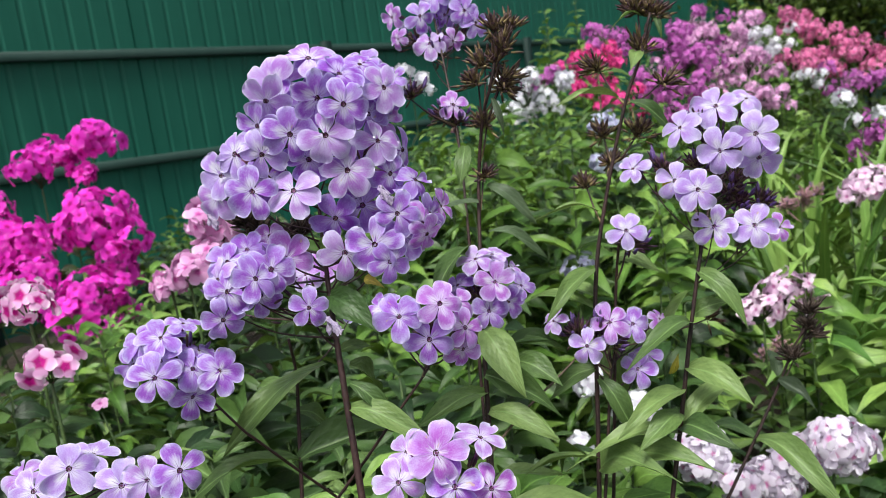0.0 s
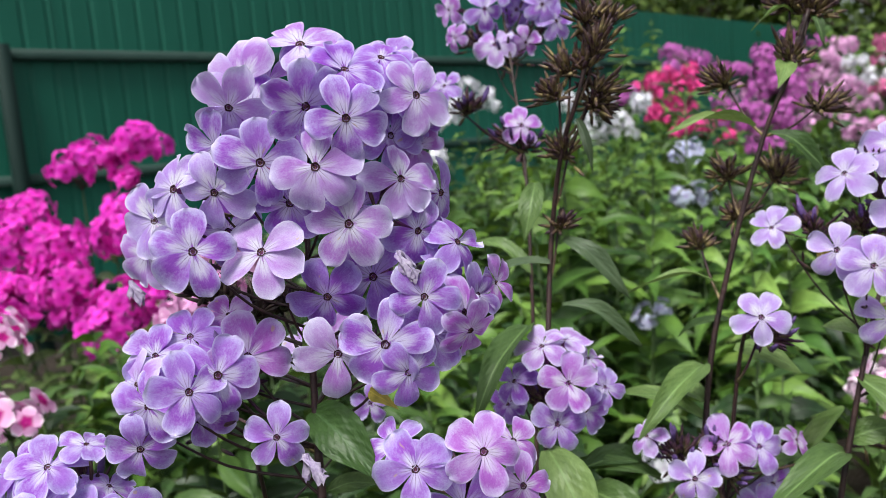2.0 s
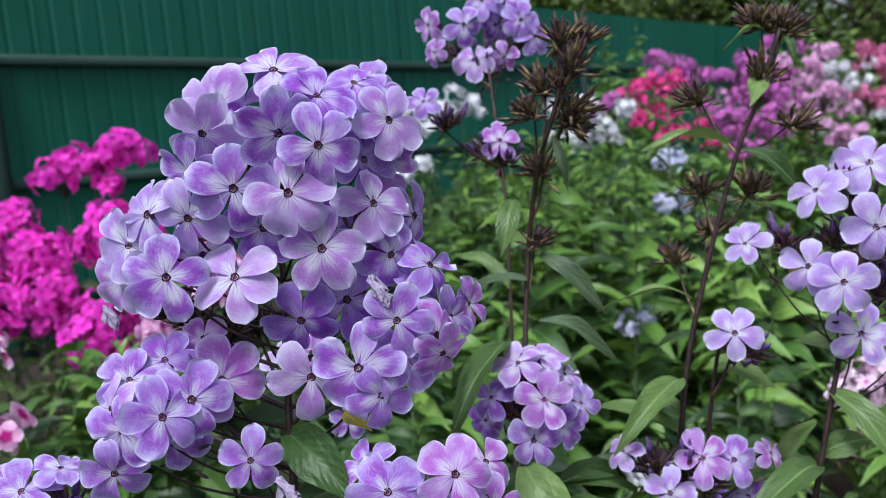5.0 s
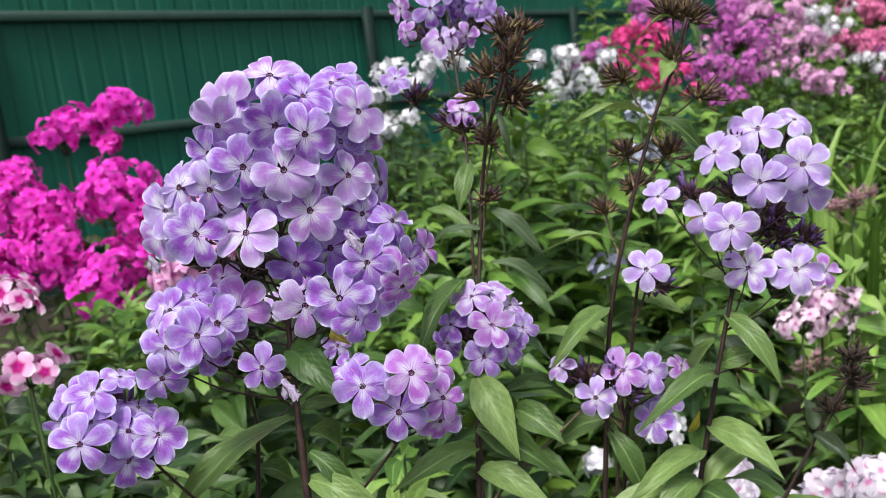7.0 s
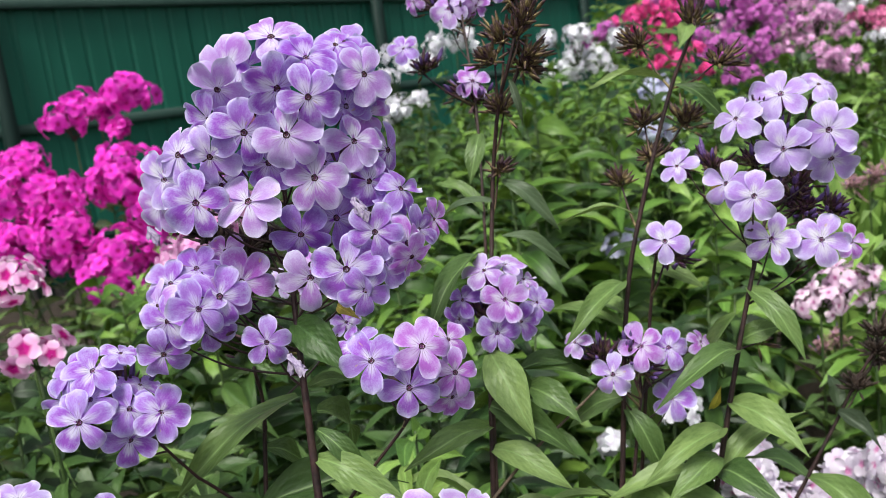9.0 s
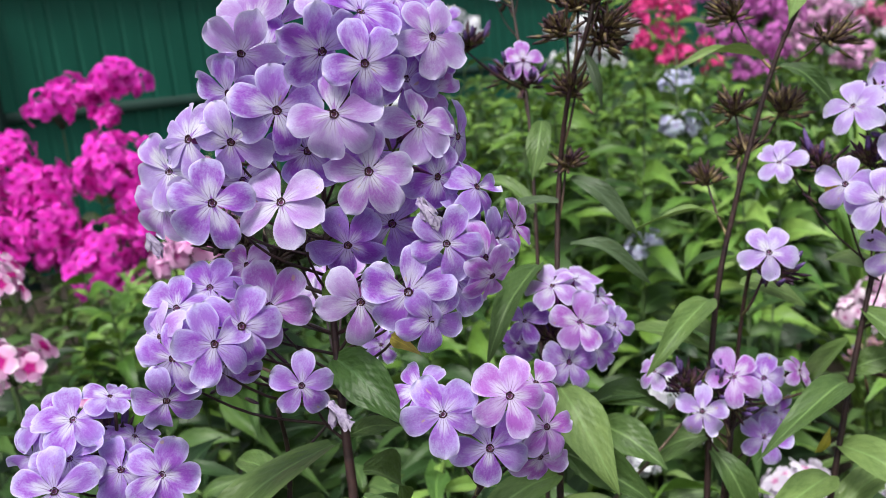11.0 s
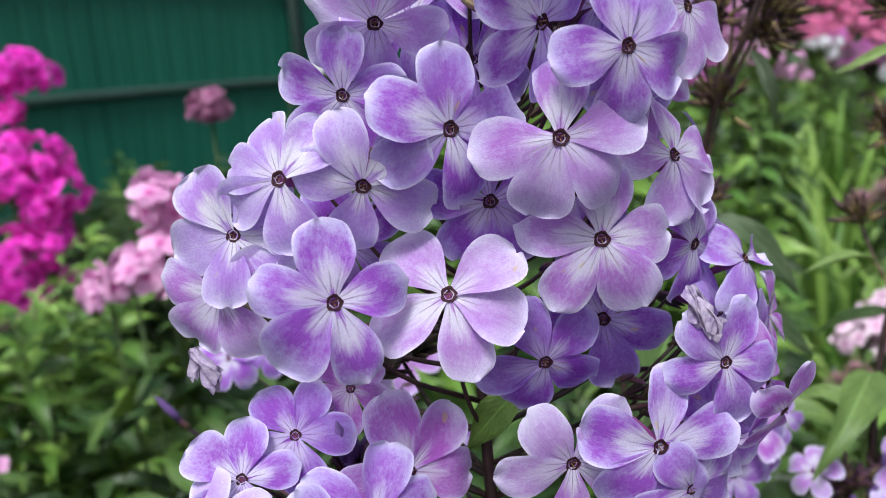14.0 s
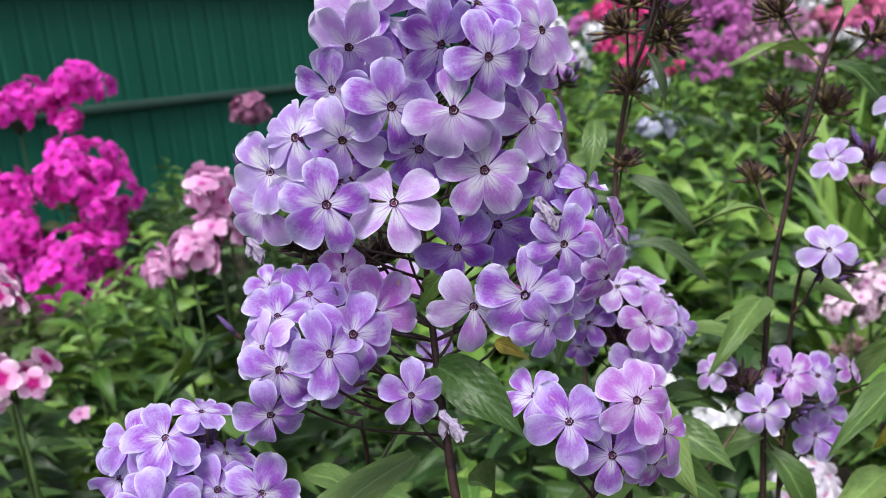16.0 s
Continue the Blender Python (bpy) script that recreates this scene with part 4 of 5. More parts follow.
PALE_A = [(-0.34, 1.115, 0.911, 0.033), (-0.362, 1.071, 0.848, 0.027), (-0.398, 1.098, 0.836, 0.022), (-0.34, 1.105, 0.864, 0.028), (-0.33, 1.131, 0.888, 0.023)]
PALERIGHT_A = [(0.509, 1.318, 0.645, 0.053), (0.557, 1.34, 0.639, 0.039), (0.477, 1.312, 0.627, 0.034), (0.861, 1.701, 0.755, 0.049), (0.817, 1.697, 0.738, 0.028)]
BLUSH_A = [(0.417, 0.951, 0.545, 0.063), (0.286, 0.947, 0.539, 0.054), (0.359, 0.992, 0.493, 0.036)]
WHITENEAR_A = [(0.163, 1.156, 0.595, 0.035), (0.223, 1.15, 0.55, 0.033), (0.134, 1.142, 0.508, 0.018)]
PALEBLUE_A = [(0.369, 1.942, 0.943, 0.04), (0.357, 1.83, 0.858, 0.044), (0.229, 1.598, 0.682, 0.035), (0.395, 1.879, 0.817, 0.027)]
WHITE_A = [(-0.085, 2.697, 1.138, 0.055), (-0.203, 2.631, 1.12, 0.083), (-0.253, 2.504, 1.008, 0.07), (-0.262, 2.486, 0.919, 0.043), (0.294, 2.858, 1.053, 0.102), (0.403, 2.973, 1.078, 0.062), (0.246, 2.965, 1.098, 0.05), (1.169, 2.333, 0.874, 0.054), (1.613, 4.107, 1.168, 0.072), (1.697, 4.109, 1.171, 0.066), (1.573, 3.568, 0.957, 0.053)]
HOTPINK_A = [(0.536, 3.397, 1.113, 0.06), (0.609, 3.514, 1.161, 0.046), (0.683, 3.522, 1.175, 0.077), (0.718, 3.511, 1.104, 0.068), (0.722, 3.283, 0.972, 0.077), (0.797, 3.281, 0.933, 0.03), (0.667, 3.382, 0.979, 0.04), (0.575, 3.389, 1.054, 0.035)]
PURPLE_A = [(0.378, 3.077, 1.097, 0.06), (0.839, 4.113, 1.31, 0.099), (0.929, 4.106, 1.254, 0.083), (1.258, 4.223, 1.311, 0.085), (1.051, 3.895, 1.182, 0.11), (1.118, 3.785, 1.113, 0.117), (0.949, 3.566, 1.03, 0.092), (1.103, 3.57, 1.033, 0.111), (0.936, 3.35, 0.943, 0.077), (1.395, 4.219, 1.265, 0.079), (1.341, 2.629, 0.801, 0.061), (1.312, 2.62, 0.751, 0.047), (1.862, 3.878, 0.958, 0.094), (2.105, 4.076, 0.895, 0.083)]
PINK_A = [(1.29, 3.785, 1.089, 0.102), (1.355, 3.679, 1.049, 0.084), (1.271, 4.001, 1.179, 0.091), (1.62, 4.327, 1.282, 0.104), (1.291, 3.356, 0.933, 0.068), (1.362, 3.355, 0.915, 0.055), (1.37, 4.333, 1.351, 0.07), (1.465, 4.109, 1.203, 0.083), (1.257, 3.568, 1.0, 0.072), (1.062, 3.884, 1.107, 0.063), (1.547, 3.99, 1.074, 0.081)]
CORAL_A = [(1.954, 4.64, 1.294, 0.081), (2.033, 4.635, 1.252, 0.087), (2.041, 4.524, 1.188, 0.079), (2.133, 4.526, 1.188, 0.079), (2.195, 4.518, 1.128, 0.079), (2.187, 4.406, 1.06, 0.083), (1.908, 4.305, 1.098, 0.087), (1.967, 4.194, 1.025, 0.102), (2.29, 4.396, 0.978, 0.101), (2.051, 4.184, 0.949, 0.096), (2.389, 4.516, 1.086, 0.073), (1.766, 4.195, 1.059, 0.085)]


# ---- ground ----
def ground():
    n = 60
    verts, faces, uv = [], [], []
    ax = [math.copysign(abs(t) ** 2.6, t) * 400 for t in np.linspace(-1, 1, n + 1)]
    for y in ax:
        for x in ax:
            d = math.hypot(x, y)
            z = 0.035 * noise.noise(Vector((x * 1.7, y * 1.7, 0))) if d < 12 else 0
            verts.append((x, y + 2.0, z - 0.02))
            uv.append((x, y))
    for j in range(n):
        for i in range(n):
            a = j * (n + 1) + i
            faces.append((a, a + 1, a + n + 2, a + n + 1))
    return tagged(new("ground", mesh_of("ground", verts, faces, "soil", uv)), "dark bare garden soil under the plants", "soil", "", "structure")


ground()

# ---- fence of corrugated green sheet ----
AZ, DIST = radians(39.94), 5.3
F_DIR, F_N = Vector((math.sin(AZ), math.cos(AZ), 0)), Vector((-math.cos(AZ), math.sin(AZ), 0))
F_TOP = 2.36


def on_fence(s, off, z):
    return F_DIR * s + F_N * (DIST + off) + Vector((0, 0, z))


def box(h, s0, s1, o0, o1, z0, z1, edge=0.004):
    """A bevelled bar in fence coordinates."""
    pr = [(o0 + edge, z0), (o1 - edge, z0), (o1, z0 + edge), (o1, z1 - edge), (o1 - edge, z1), (o0 + edge, z1), (o0, z1 - edge), (o0, z0 + edge)]
    verts = [on_fence(s, o, z) for s in (s0, s1) for o, z in pr]
    faces = [(i, (i + 1) % 8, 8 + (i + 1) % 8, 8 + i) for i in range(8)] + [tuple(range(8))[::-1], tuple(range(8, 16))]
    h.add(verts, faces, [(0, 0)] * 16)


def fence():
    f = thing("fence", "dark green corrugated metal fence with steel rails", "fence", on_fence(4, 0, 0), "", "structure")
    inv = Matrix.Translation(-f.location)
    pitch, width = 0.150, 1.05
    s = -5.0
    k = 0
    while s < 26:
        prof, q = [], 0.0
        while q < width - 1e-6:
            prof += [(q, 0.0), (q + 0.110, 0.0), (q + 0.124, 0.007), (q + 0.136, 0.007)]
            q += pitch
        prof.append((width, 0.0))
        verts, faces, uv = [], [], []
        zs = [0.06, 0.7, 1.4, F_TOP]
        lean = seeded.uniform(-0.002, 0.002)
        for z in zs:
            for a, o in prof:
                verts.append(inv @ on_fence(s + a, 0.004 + (k % 2) * 0.003 + o + lean * z, z))
                uv.append((a, z))
        for j in range(len(zs) - 1):
            for i in range(len(prof) - 1):
                b = j * len(prof) + i
                faces.append((b, b + 1, b + len(prof) + 1, b + len(prof)))
        part("panel", mesh_of("panel", verts, faces, "fence_green", uv, False), f)
        s += width - 0.03
        k += 1
    for z in (0.32, 1.02, 1.75):
        h = Heap()
        box(h, -5, 26, -0.045, 0.002, z - 0.03, z + 0.03)
        h.v = [np.array([inv @ Vector(p) for p in v]) for v in h.v]
        part("rail", h.mesh("rail", "rail_green"), f, "steel rail of the fence")
    sp = 3.019
    for k in range(-3, 7):
        h = Heap()
        c = 4.854 + k * sp
        box(h, c - 0.04, c + 0.04, -0.105, -0.045, -0.05, 1.80)
        h.v = [np.array([inv @ Vector(p) for p in v]) for v in h.v]
        part("post", h.mesh("post", "post_green"), f, "square steel post of the fence")


fence()

# ---- hero and its neighbours: lilac phlox with dark stems ----
NEAR = "lilac phlox with dark stems"


def lilac(label, stem, rows, drop, r0=0.0030, r1=0.0016, leaves=0, length=0.09, z_top=0.75):
    pts = to_ground(stem)
    base = Vector((pts[-1].x, pts[-1].y, 0))
    t = thing("phlox_plant", label, "phlox", (0, 0, 0), NEAR)
    t.location = base
    stem_part(t, pts, r0, r1)
    for row in rows:
        flower(t, *row)
    if rows:
        pedicels(t, pts, rows, drop)
    if leaves:
        stem_leaves(t, pts, z_top, leaves, length)
    return t, pts


def settle(t):
    """Parts were built in world places: take the thing's own place off them."""
    for c in t.children:
        c.matrix_basis = Matrix.Translation(-t.location) @ c.matrix_basis


hero, pts = lilac("tall lilac phlox with a large cone-shaped flower panicle", HERO_STEM, HERO_A + HERO_B + HERO_C + HERO_D + LOW_A + REAR_A, 0.03, 0.0055, 0.0007, 5, 0.10, 0.72)
for row in MID_BUDS[4:5]:
    burr(hero, *row, mat="calyx_purple", name="budding_tuft", stem=spline(pts), buds=6)
for row in MID_BUDS[5:]:
    burr(hero, *row, mat="calyx_dark", name="spent_tuft", stem=spline(pts))
for row in LEAVES_A[0:1] + LEAVES_B[8:9] + LEAVES_C[6:8]:
    leaf(hero, *row)


def withered(parent, x, y, z, size):
    """A shrivelled flower: limp petals, each rolled and twisted, hanging from one point."""
    h = Heap()
    r = random.Random(int(size * 1e5))
    for k in range(5):
        lean, yaw, ph, ln = r.uniform(0.15, 0.6), r.uniform(-0.9, 0.9) + 0.5, r.uniform(0, 6), r.uniform(1.0, 1.7)

        def fn(sx, v):
            w = 0.10 + 0.42 * math.sin(min(1.0, v * 1.15) * 2.2)
            tw = ph + 2.4 * v + sx * 1.5 * (1 - 0.4 * v)
            px, py = w * math.cos(tw) * (0.25 + 0.75 * abs(sx)), w * 0.8 * math.sin(tw)
            return (x + size * (lean * ln * v * math.cos(yaw) + 0.6 * px + 0.09 * math.sin(9 * v + 4 * sx)), y + size * (0.4 * lean * math.sin(yaw) * v + 0.6 * py - 0.1),
                    z + size * (0.6 - ln * v * 0.85 + 0.16 * math.sin(7 * v + 5 * sx + ph) * (0.3 + v)))

        h.add(*sheet(10, 12, fn))
    part("withered_flower", h.mesh("withered_flower", "withered"), parent, "shrivelled greyish lilac flower")


for row in LEAVES_E[1:]:
    leaf(hero, *row)
leaf(hero, *LEAVES_E[0], mat="leaf_lime")
# this one leaf is dark green of itself
leaf(hero, *LEAVES_B[1], mat="leaf_dark_shaded")
withered(hero, *WITHERED[0], 0.0085)
withered(hero, *WITHERED[1], 0.009)
withered(hero, *WITHERED[2], 0.0065)
leaf(hero, *YELLOW_A[2], mat="leaf_yellow")


def furled_bud(parent, stem, x, y, z, lean):
    """One long furled bud in its dark calyx, on a thin stalk from the stem."""
    tip, d = Vector((x, y, z)), Vector((lean, -0.15, 0.8)).normalized()
    low = tip - d * 0.019
    h, b = Heap(), Heap()
    root = nearest_on(stem, low, 0.03)
    h.add(*tube(spline([root, root.lerp(low, 0.6) + Vector((0, 0, -0.004)), low], 4), [0.0008 - 0.00003 * i for i in range(9)], 6))
    spike(h, low, d, 0.009, 0.0030)
    ob = part("calyx", h.mesh("calyx", "calyx_purple"), parent)
    spike(b, low + d * 0.005, d, 0.015, 0.0034)
    part("bud", b.mesh("bud", "bud_violet"), ob, "furled violet bud")


furled_bud(hero, spline(pts), -0.205, 0.629, 0.897, -0.5)
furled_bud(hero, spline(pts), -0.196, 0.682, 0.980, -0.2)
settle(hero)
# the lens keeps its focus on a flower of the large panicle
cam.data.dof.focus_object = [c for c in hero.children if c.name.startswith("flower") and not c.name.startswith("flower_")][12]

side, pts = lilac("lilac phlox side shoot with a rounded flower cluster", SIDE_STEM, SIDE_A, 0.02, 0.0016, 0.0007, 3, 0.08, 0.7)
burr(side, *MID_BUDS[2], mat="calyx_purple", name="budding_tuft", stem=spline(pts), buds=4)
settle(side)
centre, pts = lilac("lilac phlox shoot with a small rounded flower cluster", CENTRE_STEM, CENTRE_A[:7], 0.02, 0.0016, 0.0007, 3, 0.08, 0.7)
burr(centre, *MID_BUDS[3], mat="calyx_purple", name="budding_tuft", stem=spline(pts), buds=4)
settle(centre)
second, pts = lilac("lilac phlox shoot with a single open flower", SECOND_STEM, CENTRE_A[7:8], 0.03, 0.0027, 0.0010, 5, 0.08, 0.8)
for row in LEAVES_C[8:9] + LEAVES_F[7:]:
    leaf(second, *row)
settle(second)
lowl, pts = lilac("low lilac phlox shoot with pale lilac flowers", LL_STEM, LOWLEFT_A, 0.02, 0.0018, 0.0013, 4, 0.08, 0.66)
settle(lowl)
lowc, pts = lilac("low rosy lilac phlox shoot in bloom", LC_STEM, LOWCENTRE_A, 0.02, 0.0018, 0.0013, 4, 0.08, 0.66)
settle(lowc)

seed, pts = lilac("phlox stem with brown spent seed heads and lilac flowers", SEED_STEM, MIDDLE_A, 0.03, 0.0030, 0.0012, 5, 0.10, 0.72)
for row in SEED_BURRS:
    burr(seed, *row, stem=spline(pts))
for row in MID_BUDS[:2]:
    burr(seed, *row, mat="calyx_purple", name="budding_tuft", stem=spline(pts), buds=5)
for row in LEAVES_A[1:3] + LEAVES_B[6:8] + LEAVES_B[9:10]:
    leaf(seed, *row)
for row in LEAVES_A[5:8] + LEAVES_C[11:12]:
    leaf(seed, *row, mat="leaf_dusky")
for row in LEAVES_B[2:3] + LEAVES_F[1:2] + LEAVES_F[6:7]:
    leaf(seed, *row)
settle(seed)

topp, pts = lilac("tall phlox stem topped by an open lilac panicle", TOP_STEM, TOP_A, 0.05, 0.0027, 0.0010, 5, 0.08, 0.70)
for row in TOP_BUDS:
    burr(topp, *row, mat="calyx_purple", name="budding_tuft", stem=spline(pts), buds=8)
for row in LEAVES_B[3:4] + LEAVES_D[2:4]:
    leaf(topp, *row)
settle(topp)

tall, pts = lilac("tall bare phlox stem with brown spent seed heads", TALL_STEM, [], 0.03, 0.0030, 0.0012, 5, 0.10, 0.72)
for row in TALL_BURRS:
    burr(tall, *row, stem=spline(pts))
for row in LEAVES_A[8:9] + LEAVES_A[10:12] + LEAVES_B[0:1] + LEAVES_B[4:6] + LEAVES_B[10:12] + LEAVES_C[1:2] + LEAVES_C[4:6]:
    leaf(tall, *row)
settle(tall)

small, pts = lilac("phlox shoot with small pale lilac flowers and buds", SMALL_STEM, SMALL_A, 0.03, 0.0027, 0.0010, 4, 0.09, 0.72)
for row in SMALL_BUDS[:2] + SMALL_BUDS[3:]:
    burr(small, *row, mat="calyx_purple", name="budding_tuft", stem=spline(pts), buds=7)
for row in LEAVES_C[0:1] + LEAVES_C[2:4] + LEAVES_F[0:1] + LEAVES_F[3:6]:
    leaf(small, *row)
stem_part(small, TWIG, 0.0012, 0.0008, "bare_twig", "twig")
settle(small)

lone, pts = lilac("phlox stem with one open flower among dark buds", LONE_STEM, LONE_A, 0.01, 0.0027, 0.0010, 4, 0.09, 0.8)
burr(lone, *SMALL_BUDS[2], mat="calyx_purple", name="budding_tuft", stem=spline(pts), buds=10)
settle(lone)

right, pts = lilac("pale lilac phlox with an open flower panicle and violet buds", RIGHT_STEM, RIGHT_A, 0.05, 0.0030, 0.0012, 5, 0.10, 0.75)
for row in RIGHT_BUDS:
    burr(right, *row, mat="calyx_purple", name="budding_tuft", stem=spline(pts), buds=7)
for row in LEAVES_A[3:5] + LEAVES_A[9:10] + LEAVES_C[9:11] + LEAVES_F[2:3]:
    leaf(right, *row)
leaf(right, *YELLOW_A[0], mat="leaf_yellow")
leaf(right, *YELLOW_A[1], mat="leaf_yellow")
settle(right)

spent, pts = lilac("phlox stem with spent dark calyces and grey leaves", SPENT_STEM, [], 0.03, 0.0027, 0.0010, 4, 0.08, 0.7)
for row in SPENT_BURRS:
    burr(spent, *row, stem=spline(pts), mat="calyx_dark")
for row in LEAVES_D[0:2]:
    leaf(spent, *row, mat="leaf_dusky")
settle(spent)


def fading(x, y, z, wide, tufts, label):
    """A green stem whose head has dropped most of its flowers: tufts of mauve calyces on short branches."""
    rng = random.Random(round(1000 * x))
    t = thing("phlox_plant", label, "phlox", (x + 0.02, y + 0.02, 0), "fading phlox")
    pts = to_ground([(x, y, z - 0.01), (x + 0.004, y + 0.004, z - 0.08), (x + 0.012, y + 0.01, z - 0.2)])
    stem_part(t, pts, 0.003, 0.0015, "stem", "stem_green")
    line = spline(pts)
    for k in range(tufts):
        a = 2.4 * k
        q = wide * (0.15 + 0.35 * (k / tufts) ** 0.5)
        burr(t, x + q * math.cos(a), y + q * math.sin(a) * 0.6, z + rng.uniform(-0.3, 0.25) * wide, 57 * math.sin(a), 50, 34, "calyx_mauve", "spent_tuft", line, 3, 1.25)
    stem_leaves(t, pts, z - 0.06, 5, 0.07, "leaf_green", rng)
    settle(t)


fading(0.704, 1.675, 0.749, 0.075, 7, "phlox stem with a mauve head that has dropped its petals")
fading(0.560, 1.480, 0.510, 0.050, 4, "short phlox stem with a few remaining mauve pink buds")


# ---- plants behind ----
def bloom_shape(seed, nu, nv):
    """A five-petalled phlox flower of unit radius, each petal lying a little differently."""
    r = random.Random(900 + seed)
    verts, faces, uv = [], [], []
    for k in range(5):
        w = 2 * math.pi * k / 5 + r.uniform(-0.08, 0.08)
        c, sn = math.cos(w), math.sin(w)
        dip, cup, roll, ln = r.uniform(-0.05, 0.28), r.uniform(-0.12, 0.20), r.uniform(-0.16, 0.16), r.uniform(0.9, 1.06)

        def fn(s, v):
            q = 1 - (1 - v) ** 1.4
            wd = 0.06 + 0.36 * math.sin(min(1.0, q / 0.66) * math.pi / 2) if q < 0.66 else 0.42 * math.sqrt(max(0.05, 1 - ((q - 0.66) / 0.34) ** 2.2))
            x, y = ln * (0.02 + 0.98 * q - 0.03 * s * s * q), wd * s
            z = 0.05 * math.sin(q * math.pi) - dip * q * q + cup * s * s * q + roll * s * q
            return (x * c - y * sn, x * sn + y * c, z)

        v, f, t = sheet(nu, nv, fn)
        n = len(verts)
        verts += v
        faces += [tuple(i + n for i in g) for g in f]
        uv += [(x, 1 - (1 - y) ** 1.4) for x, y in t]
    return verts, faces, uv


BLOOMS, BLOOMS_LOW = [bloom_shape(k, 4, 5) for k in range(6)], [bloom_shape(20 + k, 2, 2) for k in range(5)]
BLOOM_MESH = {}


def dome(rng, n, r, flat=0.85):
    """Places and normals of n flowers spread over a rounded head."""
    out = []
    for k in range(n):
        z = 1 - 1.55 * (k + 0.5) / n
        w = k * 2.39996 + rng.uniform(-0.3, 0.3)
        q = math.sqrt(max(0, 1 - z * z))
        d = Vector((q * math.cos(w), q * math.sin(w), z))
        rad = r * rng.uniform(0.68, 1.16)
        out.append((Vector((d.x * rad, d.y * rad, d.z * rad * flat)), (d + Vector((rng.uniform(-.5, .5), rng.uniform(-.5, .5), rng.uniform(-.3, .4)))).normalized()))
    return out


def turned(n, origin, r, rng):
    x = n.orthogonal().normalized()
    m = basis(x, n.cross(x), n, origin)
    return m @ Matrix.Rotation(rng.uniform(0, 6.28), 4, "Z") @ Matrix.Diagonal((r, r, r, 1))


def foliage(rng, height, pairs, length, axis, z0=0.12, z1=0.93):
    """Poses of opposite leaf pairs up a stem; axis(q) gives the stem's place at the share q of its height."""
    out = []
    turn = rng.uniform(0, 6)
    for k in range(pairs):
        q = z0 + (z1 - z0) * (k + rng.uniform(-0.3, 0.3)) / pairs
        ax, ay = axis(q)
        p = Vector((ax, ay, height * q))
        turn += math.pi / 2 + rng.uniform(-0.5, 0.5)
        for sd in (0, math.pi):
            w = turn + sd + rng.uniform(-0.3, 0.3)
            ln = length * rng.uniform(0.65, 1.25) * (1.0 - 0.45 * max(0, q - 0.75) / 0.25)
            d = Vector((math.cos(w), math.sin(w), rng.uniform(-0.3, 0.6))).normalized()
            out.append(leaf_matrix(p, p + d * ln, ln * rng.uniform(0.21, 0.31), rng.uniform(0, 0.6)))
    return out


def put_leaves(parent, poses, mat, rng, single=False):
    """Leaves as parts of their own where they stand near, else gathered into one."""
    if single:
        for m in poses:
            part("leaf", rng.choice(LEAF_MESH[mat]), parent, "", m)
        return
    h = Heap()
    for m in poses:
        v, f, uv = rng.choice(LEAF_LOW)
        h.add(v, f, uv, m)
    tagged(part("foliage", h.mesh("foliage", mat), parent), kind="stuff")


def garden_phlox(label, group, heads, bloom, flower_r, count, base=None, leaf_mat="leaf_green", single=True, pairs=13, length=0.10, rng=None, loose=1.0, near=False, compact=False):
    """A phlox clump: one thing with a stem, foliage and a flower head for each place given."""
    rng = rng or random.Random(round(sum(h[0] * 31 + h[1] * 17 for h in heads) * 1000))
    if base is None:
        base = (sum(h[0] for h in heads) / len(heads), sum(h[1] for h in heads) / len(heads) + 0.03)
    t = thing("phlox_plant", label, "phlox", (base[0], base[1], 0), group)
    for hx, hy, hz, hr in heads:
        tip = Vector((hx - base[0], hy - base[1], hz))
        root = Vector((tip.x * 0.35, tip.y * 0.35, -0.02))
        line = spline([root, root.lerp(tip, 0.5), tip - Vector((0, 0, hr * 0.4))], 4)
        h = Heap()
        h.add(*tube(line, [0.003 - 0.00015 * i for i in range(len(line))], 6))
        part("stem", h.mesh("stem", "stem_green"), t)
        put_leaves(t, foliage(rng, hz - hr * 1.2, pairs, length, lambda q: (root.x + (tip.x - root.x) * q, root.y + (tip.y - root.y) * q)), leaf_mat, rng, near)
        n = max(8, int(count * (hr / 0.06) ** 2))
        spots = []
        lumps = rng.randint(2, 3) if compact else 1 if single and hr < 0.05 else rng.randint(4, 6)
        for k in range(lumps):
            off = Vector((rng.uniform(-1, 1), rng.uniform(-1, 1), rng.uniform(-0.8, 0.8))) * hr * (0.36 if compact else 0.55 * loose) if lumps > 1 else Vector()
            spots += [(q + off, nn) for q, nn in dome(rng, max(6, int(n / lumps * 1.3)), hr * (rng.uniform(0.6, 0.8) if compact else rng.uniform(0.36, 0.60) if lumps > 1 else 0.9))]
        br = Heap()
        for q, nn in spots[::2]:
            br.add(*tube([tip - Vector((0, 0, hr * 0.5)), tip + q * 0.6, tip + q * 0.98 - nn * 0.004], [0.0013, 0.001, 0.0008], 4))
        part("branching_stalk", br.mesh("branching_stalk", "stem_green"), t)
        if single:
            if bloom not in BLOOM_MESH:
                BLOOM_MESH[bloom] = [mesh_of("flower", v, f, bloom, uv) for v, f, uv in BLOOMS]
            for q, nn in spots:
                part("flower", rng.choice(BLOOM_MESH[bloom]), t, "", turned(nn, tip + q, flower_r * rng.uniform(0.8, 1.12), rng))
        else:
            fl = Heap()
            for q, nn in spots:
                fl.add(*rng.choice(BLOOMS_LOW), turned(nn, tip + q, flower_r * rng.uniform(0.8, 1.12), rng))
            tagged(part("flower_head", fl.mesh("flower_head", bloom), t), kind="stuff")
    return t


